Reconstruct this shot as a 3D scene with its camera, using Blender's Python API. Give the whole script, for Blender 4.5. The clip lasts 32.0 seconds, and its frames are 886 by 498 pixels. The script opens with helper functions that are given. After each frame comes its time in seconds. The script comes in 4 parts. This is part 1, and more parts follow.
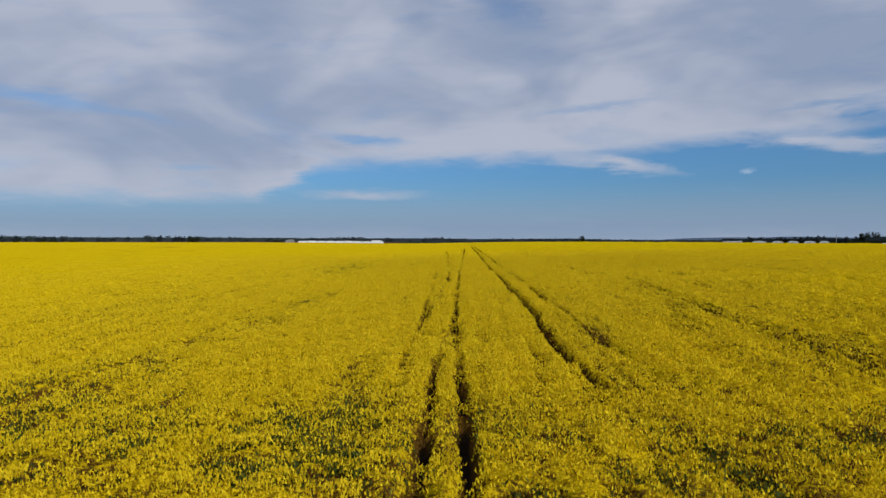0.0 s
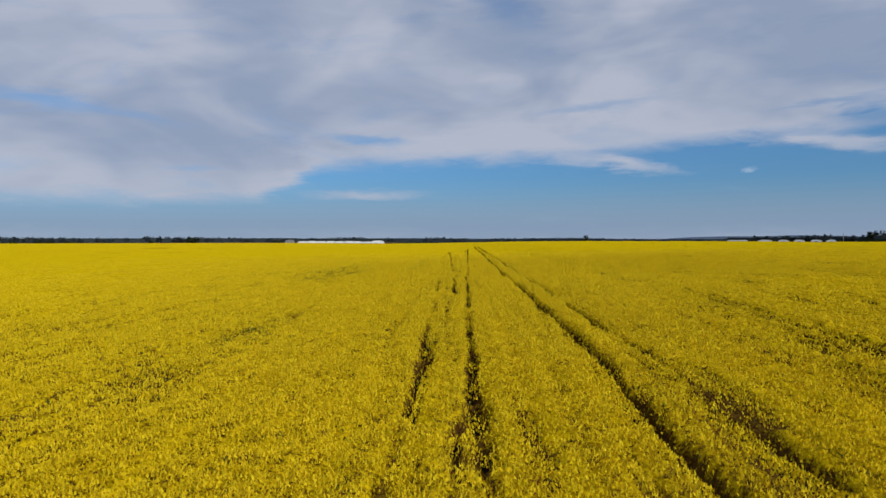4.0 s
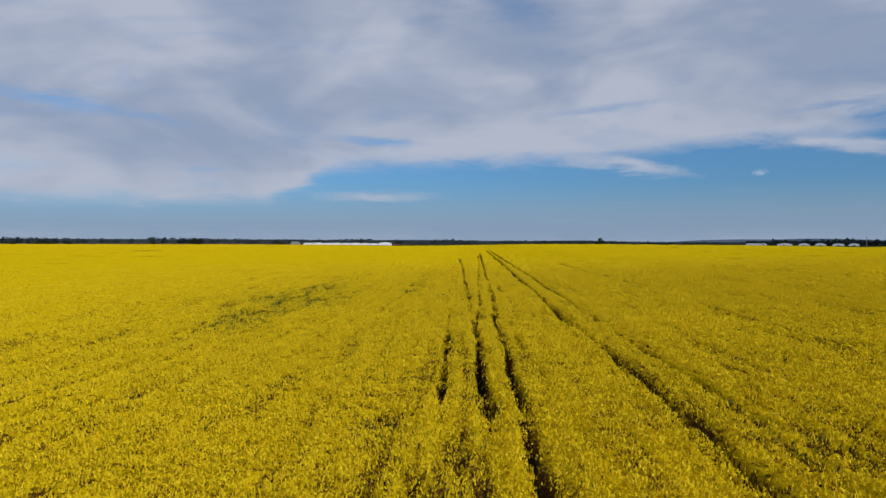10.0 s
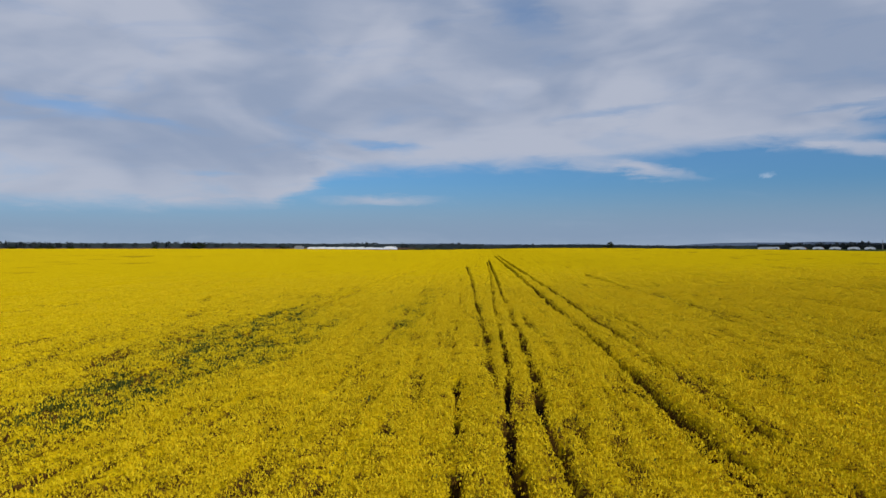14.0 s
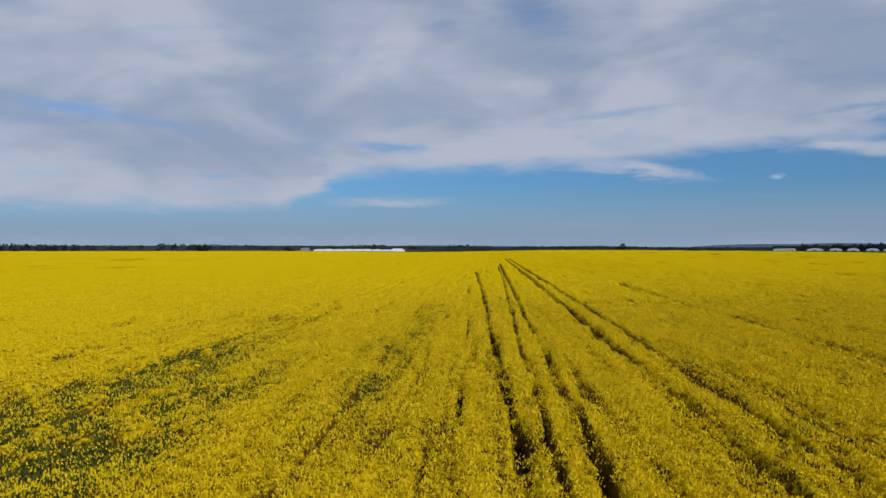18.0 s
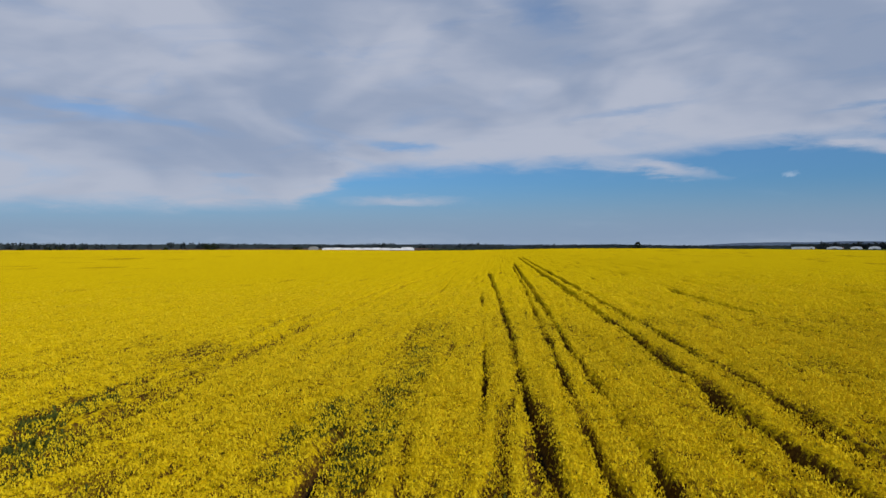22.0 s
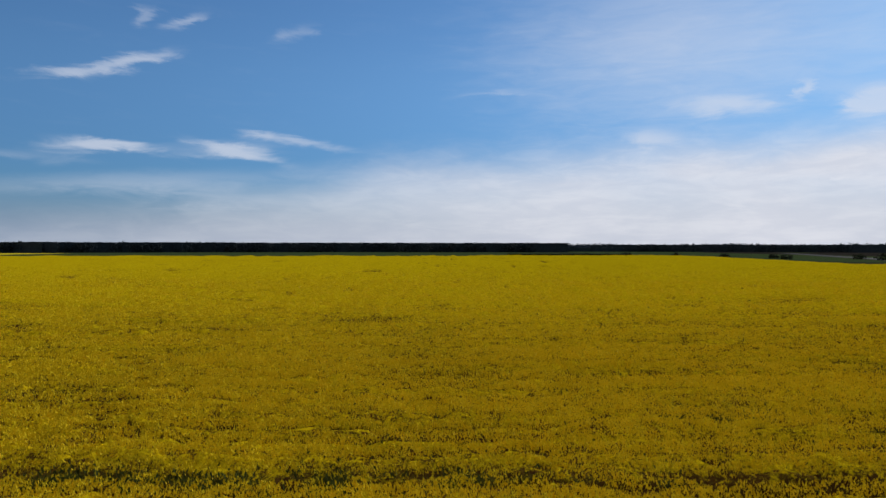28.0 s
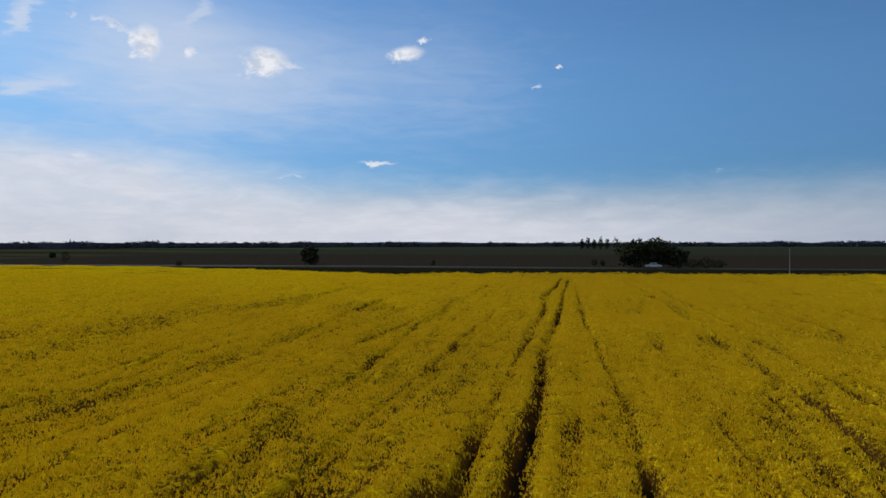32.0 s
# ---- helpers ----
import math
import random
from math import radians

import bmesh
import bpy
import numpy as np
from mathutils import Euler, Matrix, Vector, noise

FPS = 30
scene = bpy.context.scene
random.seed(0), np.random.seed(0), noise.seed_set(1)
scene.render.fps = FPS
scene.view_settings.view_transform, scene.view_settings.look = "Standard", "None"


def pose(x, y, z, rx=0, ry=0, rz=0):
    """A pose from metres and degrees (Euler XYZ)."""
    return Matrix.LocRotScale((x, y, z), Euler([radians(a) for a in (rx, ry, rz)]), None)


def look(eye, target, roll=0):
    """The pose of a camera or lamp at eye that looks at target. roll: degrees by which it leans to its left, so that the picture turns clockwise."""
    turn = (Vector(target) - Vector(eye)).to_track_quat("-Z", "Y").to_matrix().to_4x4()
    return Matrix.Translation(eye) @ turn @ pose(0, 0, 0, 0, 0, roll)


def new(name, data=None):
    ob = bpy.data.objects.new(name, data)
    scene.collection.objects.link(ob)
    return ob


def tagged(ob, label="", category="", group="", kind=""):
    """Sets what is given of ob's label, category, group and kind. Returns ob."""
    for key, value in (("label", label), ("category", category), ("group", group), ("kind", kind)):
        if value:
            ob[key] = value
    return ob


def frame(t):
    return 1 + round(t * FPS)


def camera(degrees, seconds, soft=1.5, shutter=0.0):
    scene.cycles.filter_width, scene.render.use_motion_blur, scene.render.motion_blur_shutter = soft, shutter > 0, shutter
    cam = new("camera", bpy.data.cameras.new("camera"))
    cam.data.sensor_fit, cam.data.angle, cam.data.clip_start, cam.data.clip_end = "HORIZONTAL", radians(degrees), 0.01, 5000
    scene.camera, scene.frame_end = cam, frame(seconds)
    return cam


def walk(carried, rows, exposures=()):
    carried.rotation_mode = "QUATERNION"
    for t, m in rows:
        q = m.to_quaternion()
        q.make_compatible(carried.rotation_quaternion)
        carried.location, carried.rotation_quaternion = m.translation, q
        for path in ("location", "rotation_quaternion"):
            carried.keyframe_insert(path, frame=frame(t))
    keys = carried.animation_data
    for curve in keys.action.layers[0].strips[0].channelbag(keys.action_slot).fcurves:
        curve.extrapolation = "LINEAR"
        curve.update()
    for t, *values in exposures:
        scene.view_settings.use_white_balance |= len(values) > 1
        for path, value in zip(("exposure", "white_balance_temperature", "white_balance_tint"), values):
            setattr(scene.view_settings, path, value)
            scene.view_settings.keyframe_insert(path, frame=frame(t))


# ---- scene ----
cam = camera(64.9, 32.0, soft=1.5)
PATH = [
    (0.0, (0.000, 0.000, 5.453), (-0.560, 19.990, 5.193), 0.04),
    (0.5, (-0.080, 1.240, 5.448), (-0.634, 21.230, 5.183), 0.10),
    (1.0, (-0.157, 2.667, 5.445), (-0.702, 22.658, 5.176), 0.12),
    (1.5, (-0.222, 4.351, 5.443), (-0.782, 24.341, 5.172), 0.11),
    (2.0, (-0.289, 6.260, 5.448), (-0.869, 26.250, 5.180), 0.08),
    (2.5, (-0.377, 8.326, 5.460), (-0.967, 28.316, 5.194), 0.03),
    (3.0, (-0.487, 10.513, 5.469), (-1.065, 30.502, 5.203), -0.03),
    (3.5, (-0.611, 12.793, 5.476), (-1.196, 32.783, 5.212), -0.10),
    (5.5, (-0.766, 23.163, 5.374), (-1.395, 43.152, 5.107), -0.23),
    (6.0, (-0.930, 25.881, 5.418), (-1.591, 45.869, 5.156), -0.14),
    (6.5, (-1.090, 28.567, 5.471), (-1.762, 48.554, 5.211), -0.06),
    (7.0, (-1.220, 31.229, 5.539), (-1.941, 51.214, 5.285), -0.02),
    (7.5, (-1.318, 33.884, 5.629), (-2.088, 53.868, 5.380), -0.03),
    (8.0, (-1.396, 36.528, 5.746), (-2.187, 56.511, 5.500), -0.05),
    (8.5, (-1.460, 39.157, 5.882), (-2.273, 59.139, 5.641), -0.04),
    (9.0, (-1.535, 41.793, 6.014), (-2.390, 61.773, 5.780), 0.02),
    (9.5, (-1.655, 44.436, 6.131), (-2.520, 64.416, 5.906), 0.06),
    (10.0, (-1.807, 47.050, 6.226), (-2.665, 67.031, 6.011), 0.09),
    (10.5, (-1.950, 49.626, 6.309), (-2.839, 69.605, 6.098), 0.13),
    (11.0, (-2.073, 52.208, 6.397), (-2.997, 72.186, 6.196), 0.19),
    (11.5, (-2.175, 54.794, 6.502), (-3.105, 74.771, 6.321), 0.21),
    (12.0, (-2.240, 57.304, 6.606), (-3.201, 77.280, 6.447), 0.18),
    (12.5, (-2.283, 59.734, 6.693), (-3.273, 79.709, 6.547), 0.12),
    (13.0, (-2.343, 62.173, 6.761), (-3.360, 82.147, 6.626), 0.06),
    (13.5, (-2.435, 64.659, 6.818), (-3.460, 84.633, 6.695), 0.01),
    (14.0, (-2.548, 67.158, 6.867), (-3.583, 87.131, 6.755), -0.00),
    (14.5, (-2.669, 69.653, 6.913), (-3.723, 89.624, 6.809), 0.01),
    (16.5, (-2.840, 79.849, 7.004), (-3.974, 99.817, 6.911), -0.12),
    (17.0, (-2.907, 82.407, 7.022), (-4.078, 102.372, 6.945), -0.11),
    (17.5, (-2.977, 84.925, 7.036), (-4.206, 104.887, 6.969), -0.09),
    (18.0, (-3.051, 87.388, 7.044), (-4.331, 107.347, 6.985), -0.07),
    (18.5, (-3.122, 89.805, 7.048), (-4.448, 109.761, 6.993), -0.04),
    (19.0, (-3.196, 92.189, 7.052), (-4.572, 112.141, 6.997), -0.00),
    (19.5, (-3.292, 94.557, 7.051), (-4.722, 114.505, 6.997), 0.02),
    (20.0, (-3.405, 96.938, 7.039), (-4.866, 116.885, 6.981), -0.00),
    (20.5, (-3.520, 99.351, 7.013), (-5.001, 119.296, 6.950), -0.08),
    (21.0, (-3.631, 101.781, 6.980), (-5.136, 121.724, 6.911), -0.16),
    (21.5, (-3.740, 104.186, 6.944), (-5.267, 124.127, 6.861), -0.18),
    (22.0, (-3.851, 106.545, 6.905), (-5.432, 126.482, 6.807), -0.13),
    (22.5, (-3.986, 108.855, 6.869), (-5.070, 128.825, 6.748), -0.04),
    (23.0, (-4.130, 111.155, 6.842), (-2.943, 131.119, 6.707), 0.08),
    (23.5, (-4.298, 113.461, 6.822), (-0.753, 133.144, 6.692), 0.18),
    (24.0, (-4.375, 115.751, 6.804), (1.543, 134.855, 6.674), 0.21),
    (24.5, (-4.367, 118.038, 6.798), (4.225, 136.098, 6.677), 0.13),
    (25.0, (-4.217, 120.275, 6.799), (7.198, 136.696, 6.691), 0.02),
    (25.5, (-3.966, 122.469, 6.792), (9.884, 136.897, 6.691), -0.04),
    (27.5, (-0.895, 129.874, 6.755), (18.820, 133.239, 6.683), 0.07),
    (28.0, (0.367, 131.290, 6.719), (20.367, 131.347, 6.640), 0.05),
    (28.5, (1.699, 132.496, 6.685), (21.424, 129.193, 6.604), 0.03),
    (29.0, (3.111, 133.375, 6.650), (22.002, 126.808, 6.570), 0.01),
    (29.5, (4.608, 133.895, 6.609), (21.767, 123.620, 6.527), 0.00),
    (30.0, (6.211, 134.097, 6.572), (21.102, 120.746, 6.484), 0.02),
    (30.5, (7.905, 134.026, 6.555), (20.616, 118.585, 6.455), 0.03),
    (31.0, (9.641, 133.671, 6.562), (19.859, 116.478, 6.451), 0.02),
    (31.5, (11.357, 133.014, 6.587), (18.592, 114.369, 6.464), -0.02),
    (32.0, (13.027, 132.133, 6.618), (16.725, 112.478, 6.482), -0.05),
]
walk(cam, [(t, look(eye, target, roll)) for t, eye, target, roll in PATH], exposures=[(0.0, 0.0), (22.5, 0.0), (25.0, -0.05), (28.0, -0.16), (30.0, -0.42), (31.0, -0.40), (32.0, -0.20)])

# ---- world: sky, cloud deck, haze bank, sun ----
SUN_AZ, SUN_EL = 132.0, 34.0        # degrees clockwise from +y, degrees up


SKY_GAIN = (0.050, 0.076, 0.098)    # strength of the clear sky, with the camera's cool balance
CLOUD_DARK, CLOUD_LIGHT = (0.285, 0.345, 0.475), (0.455, 0.49, 0.59)
BANK_DARK, BANK_LIGHT = (0.74, 0.765, 0.86), (0.83, 0.845, 0.92)
WISP, HEAP, HAZE = (0.78, 0.82, 0.92), (1.00, 1.00, 1.04), (0.245, 0.325, 0.47)


class Nodes:
    """Small helper that wires shader nodes."""

    def __init__(self, tree):
        self.tree = tree

    def add(self, kind, **props):
        n = self.tree.nodes.new(kind)
        for k, v in props.items():
            if k == "operation":
                n.operation = v
            elif k == "blend_type":
                n.blend_type = v
            elif k == "data_type":
                n.data_type = v
        return n

    def link(self, a, b):
        if hasattr(a, "is_output"):
            self.tree.links.new(a, b)
        else:
            b.default_value = a

    def m(self, op, a, b=0.0, c=0.0, clamp=False):
        n = self.add("ShaderNodeMath", operation=op)
        n.use_clamp = clamp
        for v, s in zip((a, b, c), n.inputs):
            self.link(v, s)
        return n.outputs[0]

    def smooth(self, x, lo, hi):
        n = self.add("ShaderNodeMapRange")
        n.interpolation_type = "SMOOTHSTEP"
        self.link(x, n.inputs[0])
        n.inputs[1].default_value, n.inputs[2].default_value = lo, hi
        return n.outputs[0]

    def mix(self, f, a, b, kind="MIX"):
        n = self.add("ShaderNodeMix", data_type="RGBA", blend_type=kind)
        self.link(f, n.inputs[0])
        self.link(a if hasattr(a, "is_output") else (*a, 1.0), n.inputs[6])
        self.link(b if hasattr(b, "is_output") else (*b, 1.0), n.inputs[7])
        return n.outputs[2]

    def xyz(self, x, y, z):
        n = self.add("ShaderNodeCombineXYZ")
        for v, s in zip((x, y, z), n.inputs):
            self.link(v, s)
        return n.outputs[0]

    def noise(self, vec, scale, detail=4.0, rough=0.55, warp=0.0):
        n = self.add("ShaderNodeTexNoise")
        if vec is not None:
            self.link(vec, n.inputs["Vector"])
        n.inputs["Scale"].default_value = scale
        n.inputs["Detail"].default_value = detail
        n.inputs["Roughness"].default_value = rough
        n.inputs["Distortion"].default_value = warp
        return n.outputs["Fac"]

    def curve(self, x, stops):
        """Piecewise linear value through stops of (x, value); x and values from 0 to 1."""
        n = self.add("ShaderNodeValToRGB")
        n.color_ramp.interpolation = "LINEAR"
        els = n.color_ramp.elements
        els[0].position, els[0].color = stops[0][0], (stops[0][1],) * 3 + (1,)
        els[1].position, els[1].color = stops[-1][0], (stops[-1][1],) * 3 + (1,)
        for p, v in stops[1:-1]:
            e = els.new(p)
            e.color = (v, v, v, 1)
        self.link(x, n.inputs[0])
        return n.outputs[0]


def build_world():
    world = bpy.data.worlds.new("sky")
    scene.world = world
    world.use_nodes = True
    world.node_tree.nodes.clear()
    g = Nodes(world.node_tree)
    tc = g.add("ShaderNodeTexCoord").outputs["Generated"]
    sep = g.add("ShaderNodeSeparateXYZ")
    g.link(tc, sep.inputs[0])
    X, Y, Z = sep.outputs
    az = g.m("MULTIPLY", g.m("ARCTAN2", X, Y), 57.29578)          # degrees, clockwise from +y
    el = g.m("MULTIPLY", g.m("ARCSINE", Z), 57.29578)
    # azimuth from -110 to 250, so that the seam lies where nobody looks
    az = g.m("SUBTRACT", g.m("MODULO", g.m("ADD", az, 470.0), 360.0), 110.0)
    u01 = g.m("DIVIDE", g.m("ADD", az, 110.0), 360.0)

    sky = g.add("ShaderNodeTexSky")
    sky.sky_type = "NISHITA"
    sky.sun_disc = False
    sky.sun_elevation, sky.sun_rotation = radians(SUN_EL), radians(SUN_AZ)
    sky.air_density, sky.dust_density, sky.ozone_density = 1.0, 0.4, 3.0
    blue = g.mix(1.0, sky.outputs[0], SKY_GAIN, "MULTIPLY")

    streak = g.xyz(g.m("MULTIPLY", az, 0.045), g.m("MULTIPLY", el, 0.15), 0.0)
    big = g.noise(streak, 1.6, 4.0, 0.5, 0.4)
    fine = g.noise(streak, 6.0, 5.0, 0.6, 0.6)
    hair = g.noise(g.xyz(g.m("MULTIPLY", az, 0.1), g.m("MULTIPLY", el, 0.5), 3.0), 2.2, 5.0, 0.6, 0.5)
    wob = g.m("ADD", g.m("MULTIPLY", g.m("SUBTRACT", big, 0.5), 2.0), g.m("MULTIPLY", g.m("SUBTRACT", fine, 0.5), 1.6))
    # the puffs are laid out in slightly torn coordinates, which frays their edges
    torn = g.xyz(g.m("ADD", az, g.m("MULTIPLY", g.m("SUBTRACT", fine, 0.5), 5.0)),
                 g.m("ADD", el, g.m("MULTIPLY", g.m("SUBTRACT", hair, 0.5), 1.6)), 0.0)
    crisp = g.noise(g.xyz(g.m("MULTIPLY", az, 0.35), g.m("MULTIPLY", el, 0.5), 7.0), 2.4, 4.0, 0.6, 0.3)
    curd = g.xyz(g.m("ADD", az, g.m("MULTIPLY", g.m("SUBTRACT", crisp, 0.5), 2.2)),
                 g.m("ADD", el, g.m("MULTIPLY", g.m("SUBTRACT", crisp, 0.5), 1.2)), 0.0)

    def u(a):
        return (a + 110.0) / 360.0

    def puffs(vec, items, core=0.0):
        """Sum of soft ellipses: azimuth, elevation, half width, half height, tilt, strength."""
        total = None
        for a, e, w, h, tilt, s in items:
            mp = g.add("ShaderNodeMapping")
            mp.vector_type = "TEXTURE"
            g.link(vec, mp.inputs["Vector"])
            mp.inputs["Location"].default_value = (a, e, 0)
            mp.inputs["Rotation"].default_value = (0, 0, radians(tilt))
            mp.inputs["Scale"].default_value = (w, h, 1)
            ln = g.add("ShaderNodeVectorMath", operation="LENGTH")
            g.link(mp.outputs[0], ln.inputs[0])
            mr = g.add("ShaderNodeMapRange")
            mr.interpolation_type = "SMOOTHSTEP"
            g.link(ln.outputs["Value"], mr.inputs[0])
            for k, v in enumerate((1.25, core, 0.0, s)):
                mr.inputs[k + 1].default_value = v  # from, to, low, high
            total = mr.outputs[0] if total is None else g.m("ADD", total, mr.outputs[0])
        return total

    deck_puffs = [
        (-31.8, 10.05, 5.0, 0.75, -6, -0.55), (-25.4, 9.3, 4.7, 0.47, -8, -0.3), (-7.8, 8.05, 3.6, 0.55, -4, -0.65), (10.6, 10.5, 5.6, 0.55, 4, -0.4), (29.8, 9.0, 2.8, 0.8, 5, -0.9),
        (27.5, 9.8, 4.2, 0.42, 5, -0.5), (3.7, 18.3, 3.4, 1.7, -20, -0.5), (-21.4, 5.6, 2.5, 0.35, 0, -0.3), (-8.0, 3.65, 5.4, 0.55, 0, 0.75), (-21.0, 4.3, 8.0, 1.0, 0, 0.4),
        (46.5, 10.6, 5.0, 0.4, 6, 0.5), (13.6, 5.85, 3.6, 0.62, -9, 0.85), (10.0, 6.3, 4.0, 0.6, -4, 0.5), (28.6, 6.75, 3.6, 0.62, -6, 0.9), (25.5, 7.3, 3.5, 0.5, 0, 0.5), (20.0, 6.9, 3.0, 0.35, 4, -0.3),
    ]
    wisps_east = [
        (61.6, 12.5, 3.2, 0.52, 10, 0.9), (66.1, 13.6, 3.8, 0.76, 20, 1.0), (66.5, 16.9, 1.3, 0.70, 40, 0.6), (69.3, 16.9, 1.9, 0.70, 25, 0.7), (51.5, 10.9, 5.9, 0.47, 7, 0.8),
        (52.8, 6.8, 2.6, 0.41, 3, 0.9), (56.9, 6.5, 6.6, 0.47, 0, 0.35), (63.3, 7.3, 5.0, 0.58, 2, 0.7), (72.2, 7.6, 6.1, 0.81, 4, 0.55), (74.7, 8.7, 2.1, 0.47, 0, 0.5),
        (66.5, 4.8, 15.0, 1.16, 4, 0.6), (72.2, 3.7, 7.9, 1.28, 0, 0.5), (52.8, 3.3, 3.4, 0.41, 0, 0.4), (64.1, 7.5, 4.3, 0.47, -5, 0.7),
    ]
    wisps_south = [
        (126.0, 9.2, 7.0, 0.95, -11, 0.7), (138.6, 17.6, 1.3, 0.50, -60, 0.8), (138.4, 15.6, 1.7, 0.45, 50, 0.8), (138.2, 10.9, 3.6, 0.45, 15, 0.45), (108.0, 15.0, 19.0, 9.0, 0, 0.75),
        (73.8, 7.4, 5.4, 0.64, -11, 0.8), (78.2, 8.4, 5.4, 0.52, -8, 0.8), (78.0, 16.6, 2.0, 0.76, 25, 0.45), (112.2, 10.6, 4.2, 0.93, -5, 0.9), (117.2, 11.4, 1.0, 0.64, 60, 0.6),
        (121.4, 10.1, 2.5, 1.16, 25, 0.7), (94.3, 12.4, 3.2, 0.29, 0, 0.3), (106.4, 8.5, 2.4, 0.87, 0, 0.6), (123.9, 9.9, 5.7, 1.28, -13, 0.7), (138.4, 16.4, 2.8, 0.93, 65, 0.5),
        (141.2, 18.4, 1.8, 0.52, 80, 0.4), (150.2, 17.6, 1.9, 0.70, 45, 0.5), (139.1, 11.3, 3.7, 1.05, 15, 0.45), (149.0, 13.0, 14.0, 7.5, 0, 0.95), (146.8, 16.2, 7.1, 3.9, 0, 0.3), (128.0, 14.0, 12.0, 5.0, 0, 0.3), (166.0, 13.0, 15.0, 8.0, 0, 0.5),
    ]
    cumulus = [
        (141.8, 6.5, 1.3, 0.25, 0, 0.55), (132.6, 7.6, 1.1, 0.25, 0, 0.45), (119.5, 5.0, 1.5, 0.25, 0, 0.4), (130.0, 3.6, 2.0, 0.22, 0, 0.4),
        (22.2, 5.3, 1.0, 0.41, 0, 0.40), (42.5, 3.7, 1.0, 0.35, 8, 0.42), (146.3, 14.9, 1.5, 1.75, -20, 1.1), (143.9, 16.0, 1.8, 0.41, -20, 0.7), (155.0, 14.2, 2.3, 1.57, 8, 1.15),
        (157.4, 13.9, 1.2, 0.35, -10, 0.6), (166.3, 15.2, 1.9, 0.81, 6, 1.1), (167.8, 16.3, 0.6, 0.29, 0, 0.9), (178.9, 14.1, 0.4, 0.25, 0, 0.9), (177.1, 12.6, 0.5, 0.25, 0, 0.7),
        (163.9, 6.6, 2.3, 0.35, 0, 0.85), (149.5, 14.6, 0.8, 0.52, 0, 0.75), (141.3, 16.2, 0.5, 0.29, 0, 0.7), (157.4, 5.5, 1.5, 0.25, 0, 0.55), (122.9, 3.9, 2.3, 0.25, 0, 0.5),
        (190.8, 5.6, 0.6, 0.25, 0, 0.5),
    ]

    # lower edge of the cloud deck in degrees of elevation
    edge = [(-110, 2.4), (-40, 2.7), (-15.2, 3.2), (-14.2, 4.2), (-13.2, 5.1), (-12, 5.55), (-9.4, 5.9), (-3.5, 6.2), (5, 6.4), (8, 6.45), (12.5, 6.6), (16.2, 7.0),
            (20.8, 7.55), (24.6, 7.5), (28, 7.5), (31.5, 8.2), (35.2, 9.8), (42.5, 10.5),
            (45.5, 11.2), (48.7, 14.6), (53.2, 16.0), (57, 18.6), (75, 28), (120, 34), (180, 38), (250, 30)]
    drift = g.m("ADD", g.m("MULTIPLY", g.m("SUBTRACT", big, 0.5), 4.0), g.m("MULTIPLY", g.m("SUBTRACT", fine, 0.5), 5.0))
    e = g.m("MULTIPLY", g.curve(g.m("ADD", u01, g.m("DIVIDE", drift, 360.0)), [(u(a), v / 40.0) for a, v in edge]), 40.0)
    over = g.m("ADD", g.m("SUBTRACT", el, e), g.m("ADD", g.m("MULTIPLY", wob, 0.5), g.m("MULTIPLY", g.m("SUBTRACT", hair, 0.5), 1.5)))
    deck = g.m("ADD", g.smooth(over, -0.6, 1.15), puffs(torn, deck_puffs), clamp=True)
    thin = g.smooth(g.noise(streak, 2.6, 4.0, 0.55, 0.8), 0.5, 0.75)
    deck = g.m("MULTIPLY", deck, g.m("SUBTRACT", 0.95, g.m("MULTIPLY", thin, 0.20)))
    soft = g.xyz(g.m("MULTIPLY", az, 0.05), g.m("MULTIPLY", el, 0.10), 5.0)
    tone = g.m("ADD", g.m("MULTIPLY", g.noise(soft, 1.5, 3.0, 0.5, 0.5), 0.9), g.m("MULTIPLY", fine, 0.1))
    tone = g.m("SUBTRACT", tone, g.m("MULTIPLY", g.m("MULTIPLY", g.smooth(az, 8.0, 22.0), g.smooth(az, 42.0, 30.0)), 0.07))
    lip = g.m("MULTIPLY", g.smooth(over, 4.5, 0.5), 0.16)
    cloud = g.mix(g.smooth(g.m("ADD", tone, lip), 0.34, 0.64), CLOUD_DARK, CLOUD_LIGHT)

    # white haze bank above the horizon towards the sun
    bank = [(-110, 0), (40, 0), (50, 0.8), (57, 1.8), (68, 3.2), (77, 5.2), (85, 7.6), (100, 8.3), (107, 8.8), (115, 8.4), (123, 9.4),
            (132, 9.0), (137, 8.6), (142, 8.1), (149, 7.1), (156, 6.1), (165, 5.1), (175, 4.6), (188, 4.8), (202, 5.2), (250, 3.0)]
    b = g.m("MULTIPLY", g.curve(u01, [(u(a), v / 40.0) for a, v in bank]), 40.0)
    under = g.m("ADD", g.m("SUBTRACT", b, el), g.m("MULTIPLY", wob, 0.9))
    veil = g.m("MULTIPLY", g.m("MULTIPLY", g.smooth(under, -1.3, 3.4), g.m("ADD", 0.5, g.m("MULTIPLY", g.smooth(az, 70.0, 104.0), 0.5))), g.m("ADD", 0.86, g.m("MULTIPLY", g.m("SUBTRACT", big, 0.5), 0.5)), clamp=True)
    veil = g.m("MULTIPLY", veil, g.m("SUBTRACT", 1.0, g.m("MULTIPLY", g.smooth(az, 172.0, 206.0), 0.55)))
